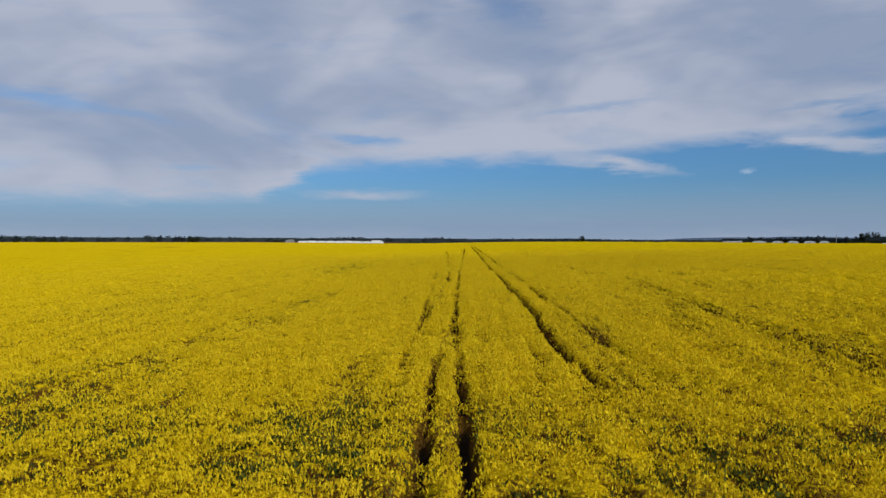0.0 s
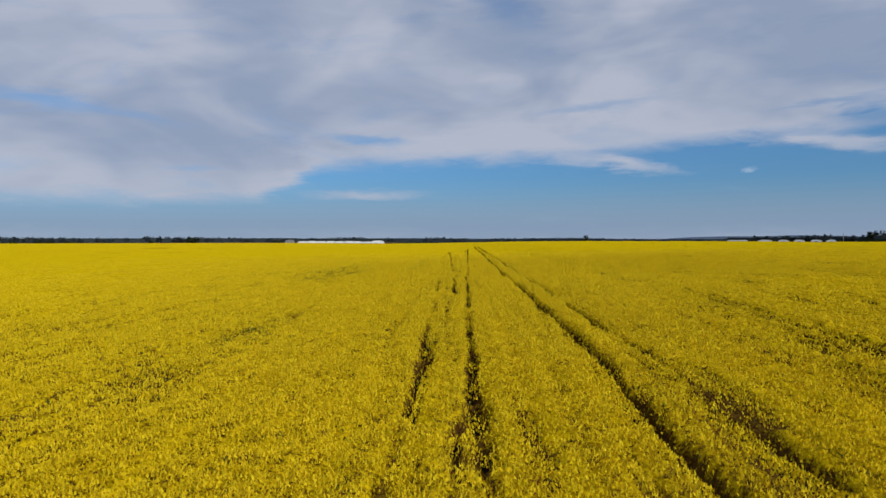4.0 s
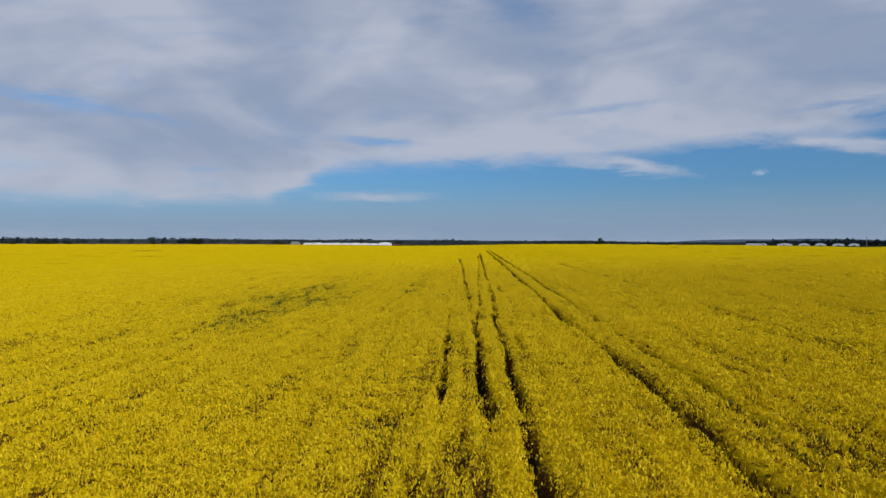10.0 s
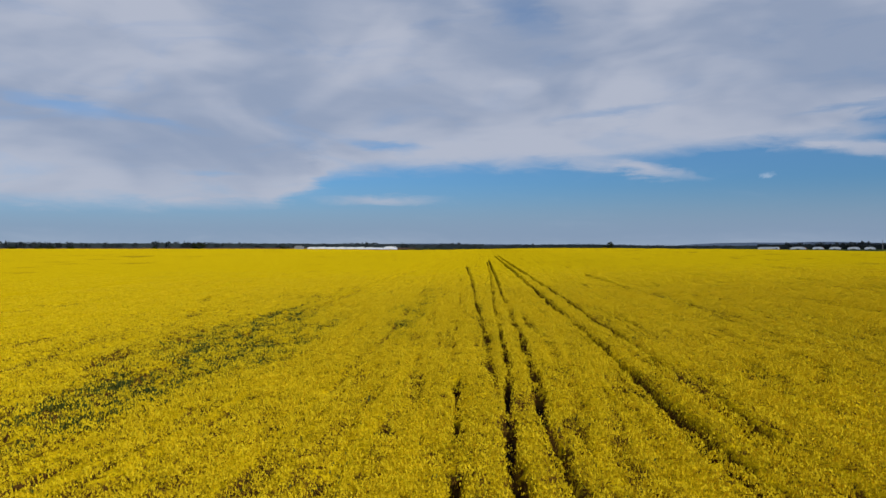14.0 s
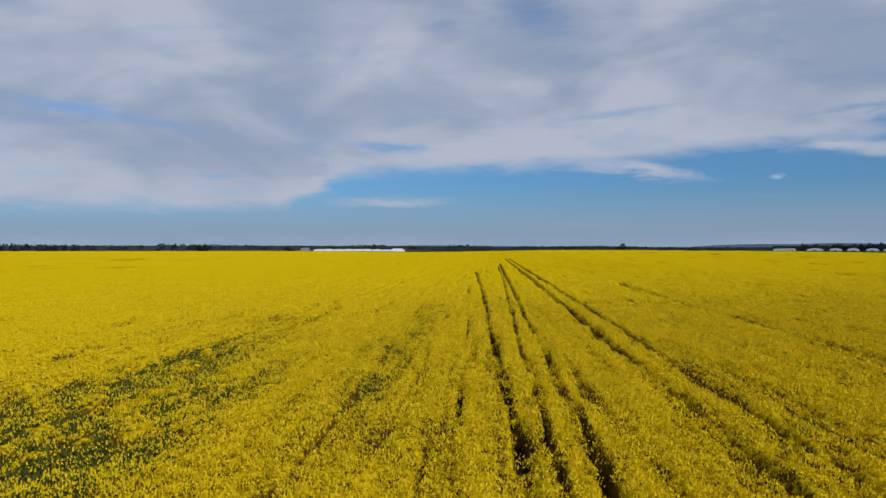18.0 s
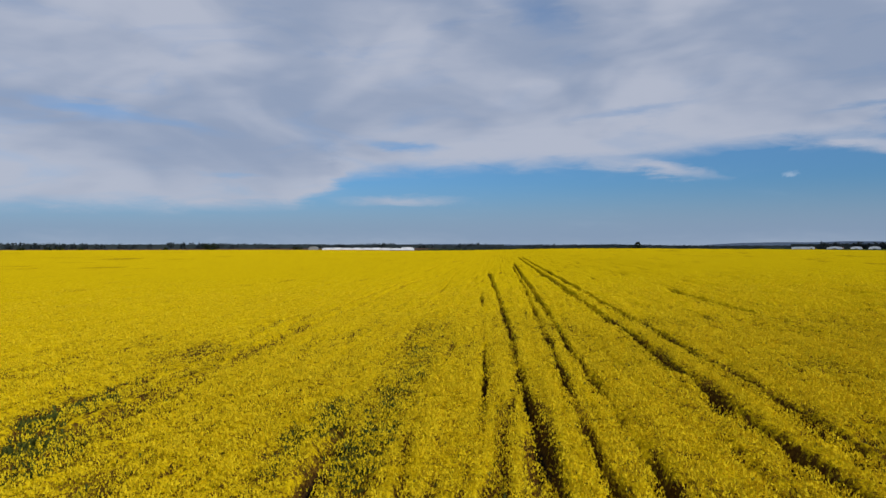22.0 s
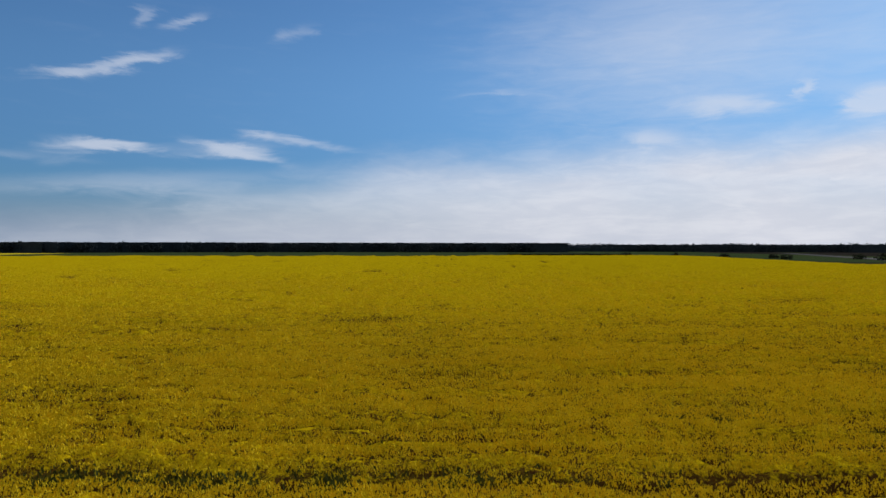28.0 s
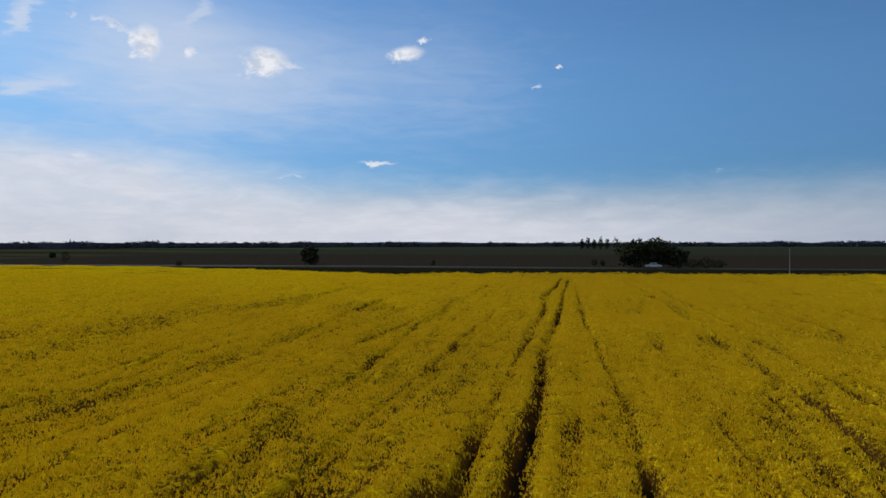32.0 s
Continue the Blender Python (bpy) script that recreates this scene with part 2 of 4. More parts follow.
    lace = g.m("MULTIPLY", g.smooth(g.m("ADD", g.m("ADD", puffs(torn, wisps_east), puffs(torn, wisps_south)), g.m("MULTIPLY", g.m("SUBTRACT", hair, 0.5), 0.55)), 0.0, 1.3), 0.62)
    white = g.mix(g.smooth(g.m("ADD", g.m("MULTIPLY", fine, 0.5), g.m("MULTIPLY", hair, 0.5)), 0.4, 0.65), BANK_DARK, BANK_LIGHT)
    heap = g.smooth(g.m("ADD", puffs(curd, cumulus, 0.1), g.m("MULTIPLY", g.m("SUBTRACT", crisp, 0.5), 0.5)), 0.22, 1.05)

    blue = g.mix(g.smooth(el, 15.0, 3.0), blue, g.mix(1.0, blue, (0.60, 0.71, 0.86), "MULTIPLY"))
    haze = g.m("MULTIPLY", g.smooth(el, 5.4, 0.6), 0.86)
    col = g.mix(haze, blue, HAZE)
    col = g.mix(deck, col, cloud)
    col = g.mix(veil, col, white)
    col = g.mix(lace, col, WISP)
    col = g.mix(g.m("MULTIPLY", heap, 0.92), col, g.mix(g.smooth(crisp, 0.34, 0.6), (0.70, 0.745, 0.85), HEAP))
    bg = g.add("ShaderNodeBackground")
    g.link(col, bg.inputs[0])
    out = g.add("ShaderNodeOutputWorld")
    g.link(bg.outputs[0], out.inputs[0])


build_world()
sun = new("sun", bpy.data.lights.new("sun", "SUN"))
sun.data.energy, sun.data.angle, sun.data.color = 3.0, radians(0.6), (1.0, 0.95, 0.86)
sun_way = Vector((math.sin(radians(SUN_AZ)) * math.cos(radians(SUN_EL)), math.cos(radians(SUN_AZ)) * math.cos(radians(SUN_EL)), math.sin(radians(SUN_EL))))
sun.matrix_world = look((40 + 60 * sun_way.x, 60 + 60 * sun_way.y, 60 * sun_way.z), (40, 60, 0))


# ---- materials ----
def material(name, dark, light, scale=2.0, rough=0.8, bump=0.0, bump_scale=20.0, big=None, spread=(0.35, 0.65), translucent=0.0, island=0.0, gloss=0.03):
    mat = bpy.data.materials.new(name)
    mat.use_nodes = True
    mat.node_tree.nodes.clear()
    g = Nodes(mat.node_tree)
    pos = g.add("ShaderNodeTexCoord").outputs["Object"]
    f = g.smooth(g.noise(pos, scale, 5.0, 0.6), *spread)
    if island:
        rnd = g.add("ShaderNodeNewGeometry").outputs["Random Per Island"]
        f = g.m("ADD", g.m("MULTIPLY", f, 1.0 - island), g.m("MULTIPLY", rnd, island))
    col = g.mix(f, dark, light)
    if big:
        col = g.mix(g.smooth(g.noise(pos, big[0], 3.0), 0.4, 0.7), col, big[1])
    p = g.add("ShaderNodeBsdfPrincipled")
    g.link(col, p.inputs["Base Color"])
    p.inputs["Roughness"].default_value = rough
    p.inputs["Specular IOR Level"].default_value = gloss
    shader = p.outputs[0]
    if bump:
        bn = g.add("ShaderNodeBump")
        bn.inputs["Strength"].default_value = bump
        bn.inputs["Distance"].default_value = 0.1
        g.link(g.noise(pos, bump_scale, 4.0), bn.inputs["Height"])
        g.link(bn.outputs[0], p.inputs["Normal"])
    if translucent:
        tr = g.add("ShaderNodeBsdfTranslucent")
        g.link(g.mix(1.0, col, (1.0, 0.60, 0.6), "MULTIPLY"), tr.inputs[0])
        mx = g.add("ShaderNodeMixShader")
        mx.inputs[0].default_value = translucent
        g.link(shader, mx.inputs[1])
        g.link(tr.outputs[0], mx.inputs[2])
        shader = mx.outputs[0]
    out = g.add("ShaderNodeOutputMaterial")
    g.link(shader, out.inputs[0])
    return mat


M_FLOWER = material("rape_blossom", (0.55, 0.400, 0.005), (0.77, 0.592, 0.018), 1.2, 0.7, translucent=0.14, island=0.6)
M_STEM = material("rape_stem_and_leaf", (0.045, 0.060, 0.012), (0.105, 0.125, 0.024), 3.0, 0.7, translucent=0.2, island=0.5)
M_TREE = material("tree_leaves", (0.014, 0.020, 0.009), (0.034, 0.043, 0.018), 0.7, 0.8, island=0.5)
# slightly bluish: the haze of distance is put into the leaf colour
M_FOREST = material("forest_leaves_hazed", (0.018, 0.024, 0.025), (0.038, 0.046, 0.046), 0.5, 0.8, island=0.5)
# paler and bluer leaves, haze over the skyline painted into the colour
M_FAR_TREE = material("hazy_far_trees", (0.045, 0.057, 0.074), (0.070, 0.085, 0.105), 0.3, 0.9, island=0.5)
M_BARK = material("bark", (0.05, 0.04, 0.03), (0.10, 0.08, 0.06), 3.0, 0.9)
M_DARK = material("black_rubber", (0.02, 0.02, 0.02), (0.04, 0.04, 0.04), 2.0, 0.8)
M_CONCRETE = material("concrete", (0.20, 0.20, 0.19), (0.30, 0.30, 0.28), 4.0, 0.8)
M_ROAD = material("worn_asphalt", (0.040, 0.040, 0.042), (0.070, 0.068, 0.066), 1.0, 0.85)
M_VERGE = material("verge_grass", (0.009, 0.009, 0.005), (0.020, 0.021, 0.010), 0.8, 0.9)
M_CARPAINT = material("white_car_paint", (0.45, 0.46, 0.47), (0.50, 0.51, 0.52), 1.0, 0.3, gloss=0.5)
M_GLASS = material("tinted_glass", (0.02, 0.025, 0.03), (0.03, 0.035, 0.04), 1.0, 0.08, gloss=0.5)
# distant haze painted as an even blue on the hills
M_HILL = material("haze_blue_hills", (0.07, 0.10, 0.15), (0.09, 0.12, 0.17), 0.004, 0.9)
# far belts turned bluer, so their colour carries the haze
M_BELT = material("belt_leaves_hazed", (0.022, 0.031, 0.034), (0.046, 0.058, 0.060), 0.5, 0.85, island=0.5)
M_ROOF = material("weathered_roofing", (0.13, 0.095, 0.075), (0.22, 0.165, 0.13), 0.4, 0.85)
M_WHITE = material("white_sheeting", (0.70, 0.71, 0.72), (0.82, 0.82, 0.82), 0.2, 0.6)


def canopy_material():
    """Seen from afar: blossoms over dark brown and weedy green, by the share of blossom stored on the sheet."""
    mat = bpy.data.materials.new("rape_canopy")
    mat.use_nodes = True
    mat.node_tree.nodes.clear()
    g = Nodes(mat.node_tree)
    pos = g.add("ShaderNodeTexCoord").outputs["Object"]
    att = g.add("ShaderNodeAttribute")
    att.attribute_name = "bloom"
    bloom = att.outputs["Fac"]
    weeds = g.add("ShaderNodeAttribute")
    weeds.attribute_name = "weed"
    weed = weeds.outputs["Fac"]
    fine = g.noise(pos, 3.2, 5.0, 0.65)
    fleck = g.noise(pos, 11.0, 4.0, 0.7)
    green = g.mix(g.smooth(g.noise(pos, 6.0, 3.0), 0.3, 0.7), (0.062, 0.026, 0.006), (0.115, 0.064, 0.010))
    green = g.mix(g.smooth(weed, 0.25, 0.6), green, g.mix(g.smooth(g.noise(pos, 6.0, 3.0), 0.3, 0.7), (0.050, 0.052, 0.007), (0.105, 0.105, 0.013)))
    # duller than the heads: shade on the lower flowers is painted into this yellow
    yellow = g.mix(g.smooth(fine, 0.3, 0.7), (0.42, 0.286, 0.002), (0.64, 0.455, 0.006))
    sep = g.add("ShaderNodeSeparateXYZ")
    g.link(pos, sep.inputs[0])
    rows = g.noise(g.xyz(g.m("MULTIPLY", sep.outputs[0], 1.4), g.m("MULTIPLY", sep.outputs[1], 0.05), 0.0), 1.0, 3.0, 0.6)
    share = g.smooth(g.m("ADD", bloom, g.m("ADD", g.m("MULTIPLY", g.m("SUBTRACT", g.m("ADD", g.m("MULTIPLY", fine, 0.5), g.m("MULTIPLY", fleck, 0.5)), 0.5), 2.4), g.m("MULTIPLY", g.m("SUBTRACT", rows, 0.5), 0.9))), 0.22, 0.62)
    p = g.add("ShaderNodeBsdfDiffuse")
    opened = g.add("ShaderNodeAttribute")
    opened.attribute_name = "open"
    # bare rut soil; the deep shade down there is put into its colour
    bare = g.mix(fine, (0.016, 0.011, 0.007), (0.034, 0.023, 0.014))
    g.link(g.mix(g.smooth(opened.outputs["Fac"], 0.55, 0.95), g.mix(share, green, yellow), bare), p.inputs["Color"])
    p.inputs["Roughness"].default_value = 0.45
    bn = g.add("ShaderNodeBump")
    bn.inputs["Strength"].default_value, bn.inputs["Distance"].default_value = 0.7, 0.25
    g.link(fine, bn.inputs["Height"])
    g.link(bn.outputs[0], p.inputs["Normal"])
    out = g.add("ShaderNodeOutputMaterial")
    g.link(p.outputs[0], out.inputs[0])
    return mat


M_CANOPY = canopy_material()


def land_material():
    """Strips of ploughed soil, meadow and young crop, cut by straight field bounds."""
    mat = bpy.data.materials.new("farmland")
    mat.use_nodes = True
    mat.node_tree.nodes.clear()
    g = Nodes(mat.node_tree)
    pos = g.add("ShaderNodeTexCoord").outputs["Object"]
    sep = g.add("ShaderNodeSeparateXYZ")
    g.link(pos, sep.inputs[0])
    X, Y, _ = sep.outputs
    grain = g.noise(pos, 0.8, 6.0, 0.65)
    soil = g.mix(g.smooth(grain, 0.3, 0.7), (0.015, 0.013, 0.010), (0.033, 0.028, 0.022))
    grass = g.mix(g.smooth(grain, 0.3, 0.7), (0.024, 0.038, 0.014), (0.050, 0.070, 0.026))
    rape = g.mix(g.smooth(grain, 0.3, 0.7), (0.42, 0.31, 0.01), (0.62, 0.48, 0.02))
    strip = g.add("ShaderNodeTexNoise")
    g.link(g.xyz(g.m("MULTIPLY", X, 0.0012), g.m("MULTIPLY", Y, 0.0045), 0.0), strip.inputs["Vector"])
    strip.inputs["Scale"].default_value, strip.inputs["Detail"].default_value = 1.0, 1.0
    green = g.smooth(strip.outputs["Fac"], 0.50, 0.53)
    east = g.smooth(X, 205.0, 245.0)
    south = g.smooth(Y, 120.0, -160.0)
    near_south = g.m("MULTIPLY", g.smooth(Y, 60.0, 50.0), g.smooth(X, 330.0, 250.0))
    near_south = g.m("MULTIPLY", near_south, g.smooth(Y, -900.0, -700.0))
    far = g.m("MULTIPLY", east, g.m("SUBTRACT", 1.0, south))
    col = g.mix(g.m("MAXIMUM", green, far), soil, grass)
    col = g.mix(near_south, col, soil)
    band = g.m("MULTIPLY", g.smooth(Y, -300.0, -330.0), g.smooth(X, 420.0, 300.0))
    col = g.mix(g.m("MULTIPLY", band, 0.8), col, g.mix(g.smooth(grain, 0.3, 0.7), (0.016, 0.022, 0.015), (0.032, 0.040, 0.026)))
    # grass strip beyond the crop, painted near-black to stand for its shade
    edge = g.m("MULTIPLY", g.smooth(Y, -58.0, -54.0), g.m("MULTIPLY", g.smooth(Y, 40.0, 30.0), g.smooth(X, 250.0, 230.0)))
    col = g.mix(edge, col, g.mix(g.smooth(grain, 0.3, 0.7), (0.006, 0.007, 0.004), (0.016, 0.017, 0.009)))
    west = g.m("MULTIPLY", g.smooth(X, -130.0, -170.0), g.smooth(Y, 1000.0, 1010.0))
    col = g.mix(west, col, g.mix(g.smooth(grain, 0.3, 0.7), (0.075, 0.045, 0.030), (0.14, 0.088, 0.060)))
    # a second rapeseed field beyond the bushes
    second = g.m("MULTIPLY", g.m("MULTIPLY", g.smooth(X, 425.0, 430.0), g.smooth(X, 640.0, 636.0)), g.m("MULTIPLY", g.smooth(Y, 470.0, 474.0), g.smooth(Y, 880.0, 876.0)))
    col = g.mix(second, col, rape)
    p = g.add("ShaderNodeBsdfPrincipled")
    g.link(col, p.inputs["Base Color"])
    p.inputs["Roughness"].default_value = 0.95
    p.inputs["Specular IOR Level"].default_value = 0.0
    out = g.add("ShaderNodeOutputMaterial")
    g.link(p.outputs[0], out.inputs[0])
    return mat


M_LAND = land_material()


# ---- mesh helpers ----
def mesh_object(name, verts, faces, mat, parent=None):
    """faces: an (n, 3) or (n, 4) index array."""
    verts, faces = np.asarray(verts, np.float32), np.asarray(faces, np.int32)
    me = bpy.data.meshes.new(name)
    me.vertices.add(len(verts))
    me.vertices.foreach_set("co", verts.ravel())
    k = faces.shape[1]
    me.loops.add(faces.size)
    me.loops.foreach_set("vertex_index", faces.ravel())
    me.polygons.add(len(faces))
    me.polygons.foreach_set("loop_start", np.arange(0, faces.size, k, dtype=np.int32))
    me.polygons.foreach_set("loop_total", np.full(len(faces), k, np.int32))
    me.update(calc_edges=True)
    me.materials.append(mat)
    ob = new(name, me)
    if parent:
        ob.parent = parent
    return ob


def part(name, bm, mat, parent=None, label=""):
    me = bpy.data.meshes.new(name)
    bm.to_mesh(me)
    bm.free()
    me.materials.append(mat)
    ob = new(name, me)
    if parent:
        ob.parent = parent
    if label:
        ob["label"] = label
    return ob


def value_noise(x, y, seed=0):
    """Smooth noise from 0 to 1 with a cell of one unit."""
    xi, yi = np.floor(x).astype(np.int64), np.floor(y).astype(np.int64)
    fx, fy = x - xi, y - yi
    fx, fy = fx * fx * (3 - 2 * fx), fy * fy * (3 - 2 * fy)

    def h(a, b):
        n = (a * 374761393 + b * 668265263 + seed * 1442695041) & 0xFFFFFFFF
        n = ((n ^ (n >> 13)) * 1274126177) & 0xFFFFFFFF
        return ((n ^ (n >> 16)) & 0xFFFF) / 65535.0

    top = h(xi, yi) * (1 - fx) + h(xi + 1, yi) * fx
    low = h(xi, yi + 1) * (1 - fx) + h(xi + 1, yi + 1) * fx
    return top * (1 - fy) + low * fy


def inside(x, y, poly):
    hit = np.zeros(np.shape(x), bool)
    for (x0, y0), (x1, y1) in zip(poly, poly[1:] + poly[:1]):
        if y0 != y1:
            hit ^= ((y0 > y) != (y1 > y)) & (x < (x1 - x0) * (y - y0) / (y1 - y0) + x0)
    return hit


# ---- the land ----
FIELD = [(-1400, -30), (-300, -16), (-45, -8), (-15, -4), (15, -6), (36, -2), (46, 5), (60, -3), (93, -20), (137, -33), (190, -40), (236, -28), (240, 30),
         (218, 100), (209, 200), (206, 400), (200, 600), (150, 860), (80, 1010), (-120, 1040), (-1400, 1150)]
CROP = 1.15                     # height of the crop


def step(a, b, x):
    k = np.clip((x - a) / (b - a), 0, 1)
    return k * k * (3 - 2 * k)


def terrain(x, y):
    """A gentle swell: the field tilts up towards +x and ends on a low crest."""
    side = step(15, 55, y) * 2.6 * np.tanh(x * 0.018 / 2.6) * (1 - step(50, 260, -x))
    return (side + 0.5 * np.clip((y - 15) / 50, 0, 1)) * (1 - step(215, 420, x))


# wheel ruts along the rows: places (y, x) that each one runs through, half width, share that lies open
RUTS = [
    ([(20, 4.3), (30, 4.0), (45, 4.05), (55, 3.95), (70, 3.9), (85, 3.7), (100, 3.85), (120, 3.9), (140, 4.05), (165, 4.1), (190, 4.3), (250, 4.5), (420, 5.0)], 0.23, 1.04),
    ([(20, 6.5), (26, 6.2), (38, 5.95), (50, 5.65), (62, 5.6), (75, 5.5), (95, 5.55), (110, 5.7), (135, 5.75), (150, 5.8), (190, 5.9), (250, 6.2), (420, 6.8)], 0.21, 1.02),
    ([(9, 0.1), (20, 0.0), (27, -0.15), (35, -0.42), (50, -0.48), (60, -0.37), (75, -0.4), (90, -0.45), (97, -0.17), (110, -0.07), (130, -0.05), (150, 0.0), (200, 0.3), (330, 0.9)], 0.17, 0.84),
    ([(20, -2.1), (35, -2.15), (42, -1.85), (50, -1.58), (61, -1.6), (66, -1.27), (75, -1.5), (86, -1.75), (93, -1.6), (98, -1.25), (110, -1.25), (130, -1.15), (155, -0.95), (210, -0.4), (300, 0.0)], 0.14, 0.82),
    ([(66, -1.3), (72, -1.45), (80, -1.6), (88, -1.85), (97, -1.98), (105, -2.1), (117, -2.4), (128, -2.7), (140, -2.95), (156, -3.25), (194, -4.2), (250, -6.0)], 0.17, 0.84),
    ([(38, -2.2), (50, -2.5), (60, -2.55), (70, -2.85), (80, -3.1), (88, -3.3), (96, -3.5)], 0.12, 0.66),
    ([(9, -0.95), (20, -0.95), (26, -0.88), (33, -0.8)], 0.15, 0.76),
    ([(100, -3.9), (124, -4.2), (133, -4.3), (141, -4.5), (156, -4.9), (190, -5.9)], 0.12, 0.62),
    ([(18, 15.0), (35, 15.3), (50, 15.2), (70, 15.9)], 0.24, 0.90), ([(70, 15.5), (85, 15.1), (100, 15.3), (119, 15.5)], 0.17, 0.80), ([(117, 15.5), (125, 15.55), (140, 15.4), (152, 14.9), (165, 15.6), (190, 15.9)], 0.27, 0.94),
    ([(22, 14.0), (60, 14.0), (85, 14.15), (100, 14.4), (110, 14.28), (120, 14.15), (128, 14.3)], 0.20, 0.92),
    ([(40, 13.0), (70, 12.6), (88, 12.35), (99, 11.9), (111, 11.5), (125, 11.4), (150, 11.6)], 0.13, 0.80),
    ([(30, -22.9), (42, -22.6), (50, -21.6), (57, -19.7), (63, -19.1), (71, -18.3)], 0.24, 0.84),
    ([(17, -12.6), (28, -12.0), (38, -12.2), (43, -11.4), (47, -10.7), (56, -10.3), (62, -10.3)], 0.22, 0.82),
    ([(78, -17.5), (95, -17.2), (105, -17.6), (112, -17.7), (124, -17.6), (137, -17.4), (160, -17.6), (230, -17.2)], 0.26, 0.90),
    ([(108, -19.6), (125, -19.2), (140, -18.9), (170, -19.3), (220, -18.8)], 0.22, 0.76),
    ([(36, 23.2), (77, 22.6), (93, 22.0), (107, 21.0), (117, 20.8), (126, 20.2), (143, 19.9), (165, 20.4)], 0.20, 0.70),
    ([(76, 28.6), (82, 28.3), (94, 27.2), (101, 26.7), (112, 26.9), (136, 26.8), (170, 26.6)], 0.24, 0.80),
    ([(95, 30.0), (109, 29.8), (135, 29.8), (160, 29.4)], 0.20, 0.52), ([(84, 18.6), (120, 18.6), (136, 18.9), (160, 18.6)], 0.18, 0.60),
    ([(60, 35.8), (160, 36.2)], 0.28, 0.62), ([(60, 41.2), (170, 41.2)], 0.30, 0.6), ([(60, 52.0), (190, 51.0)], 0.34, 0.55),
    ([(80, -46.0), (115, -48.0), (180, -45.0)], 0.30, 0.6), ([(92, -29.7), (102, -29.7), (116, -31.0), (145, -33.0)], 0.28, 0.7), ([(60, -27.0), (160, -26.0)], 0.26, 0.45),
    ([(86, -8.3), (107, -8.0), (138, -8.9), (225, -12.0)], 0.20, 0.55),
]
# thin, weedy patches: x, y, half width, half length, strength
PATCHES = [
    (-16.6, 103, 3.0, 14, 1.05), (-18.4, 117, 2.6, 14, 1.0), (-14.0, 112, 1.6, 9, 0.9), (-20.6, 112, 1.4, 10, 1.1), (-13.8, 105, 1.6, 8, 0.9), (-19.4, 127, 1.0, 8, 1.1), (-15.2, 109.5, 2.6, 6, 1.1), (-7.9, 116, 0.9, 6, 0.8), (-7.6, 124, 0.7, 6, 0.7), (-7.8, 132, 0.9, 8, 0.8), (-8.0, 148, 1.0, 9, 0.6), (-9.6, 128, 0.8, 4, 0.8),
    (-10.7, 49, 1.4, 7, 0.55), (-12.3, 22, 2.2, 5, 0.6), (17.5, 106, 3.0, 12, 0.35), (15.8, 134, 1.0, 9, 0.6),
    (2.6, 17, 4.0, 2.2, 0.45), (-4.5, 17.5, 5.5, 2.4, 0.6), (-3.2, 14.2, 3.0, 1.2, 0.7), (5.2, 14.0, 2.2, 1.6, 0.7), (8.5, 16, 3.5, 2.0, 0.5),
    (-9.0, 16.5, 4.0, 2.2, 0.45), (20.1, 117, 1.2, 3, 0.6), (-4.0, 64.5, 0.7, 2.5, 0.5), (-1.9, 47, 0.6, 5, 0.6), (21.4, 123, 0.8, 1.6, 0.7),
]


def openness(x, y):
    """0 where the crop is closed, 1 where the soil lies open."""
    o = np.zeros(np.shape(x))
    for i, (places, half, share) in enumerate(RUTS):
        ys, xs = [p[0] for p in places], [p[1] for p in places]
        y0, y1 = ys[0], ys[-1]
        near = (x > min(xs) - 1.5) & (x < max(xs) + 1.5) & (y > y0) & (y < y1)
        if not near.any():
            continue
        px, py = x[near], y[near]
        mid = np.interp(py, ys, xs)
        mid = mid + 0.14 * (value_noise(py / 9.0, py * 0 + i, 11) - 0.5) + 0.14 * (value_noise(py / 1.7, py * 0 + i, 12) - 0.5)
        here = step(0.0, 0.16, share - value_noise(py / 4.5, py * 0 + 3.7 * i, 13) * 0.75 - 0.25 * value_noise(py / 1.1, py * 0 + 1.3 * i, 15))
        w = half * 1.08 * (0.30 + 0.75 * value_noise(py / 2.6, py * 0 + i, 14) + 0.35 * value_noise(py / 0.5, py * 0 + i, 16)) * (0.35 + 0.65 * here)
        here = here if share > 0.8 and half > 0.2 else here * (0.45 + 0.55 * step(0.24, 0.45, value_noise(py / 0.9, py * 0 + 2.1 * i, 17)))
        v = np.clip(1.7 - np.abs(px - mid) / w, 0, 1) * np.maximum(here, 0.25 * (share > 0.5)) * (py > y0) * (py < y1)
        o[near] = np.maximum(o[near], v)
    # a bare wet hollow far out
    o = np.maximum(o, np.clip(1.6 - np.hypot((x - 57.8 + 0.85 * (y - 209.8)) / 2.6, (y - 209.8 - 0.85 * (x - 57.8)) / 7.0), 0, 1))
    return o


def patchiness(x, y):
    """1 in the thin, weedy patches."""
    w = np.zeros(np.shape(x))
    for px, py, hw, hl, s in PATCHES:
        d = np.hypot((x - px) / hw, (y - py) / hl)
        w = np.maximum(w, s * np.clip(1.5 - d, 0, 1))
    rag = value_noise(x / 0.7, y / 1.0, 31) * 0.6 + value_noise(x / 0.25, y / 0.3, 32) * 0.4
    return np.minimum(w * np.clip((rag - 0.27) * 3.0, 0, 1.4), 1)


def rough_start(x, y):
    """Uneven, half-green crop near the south end of the tramlines."""
    return step(23, 13, y) * np.clip((value_noise(x / 1.2, y / 0.8, 34) - 0.50) * 4.0, 0, 0.95)


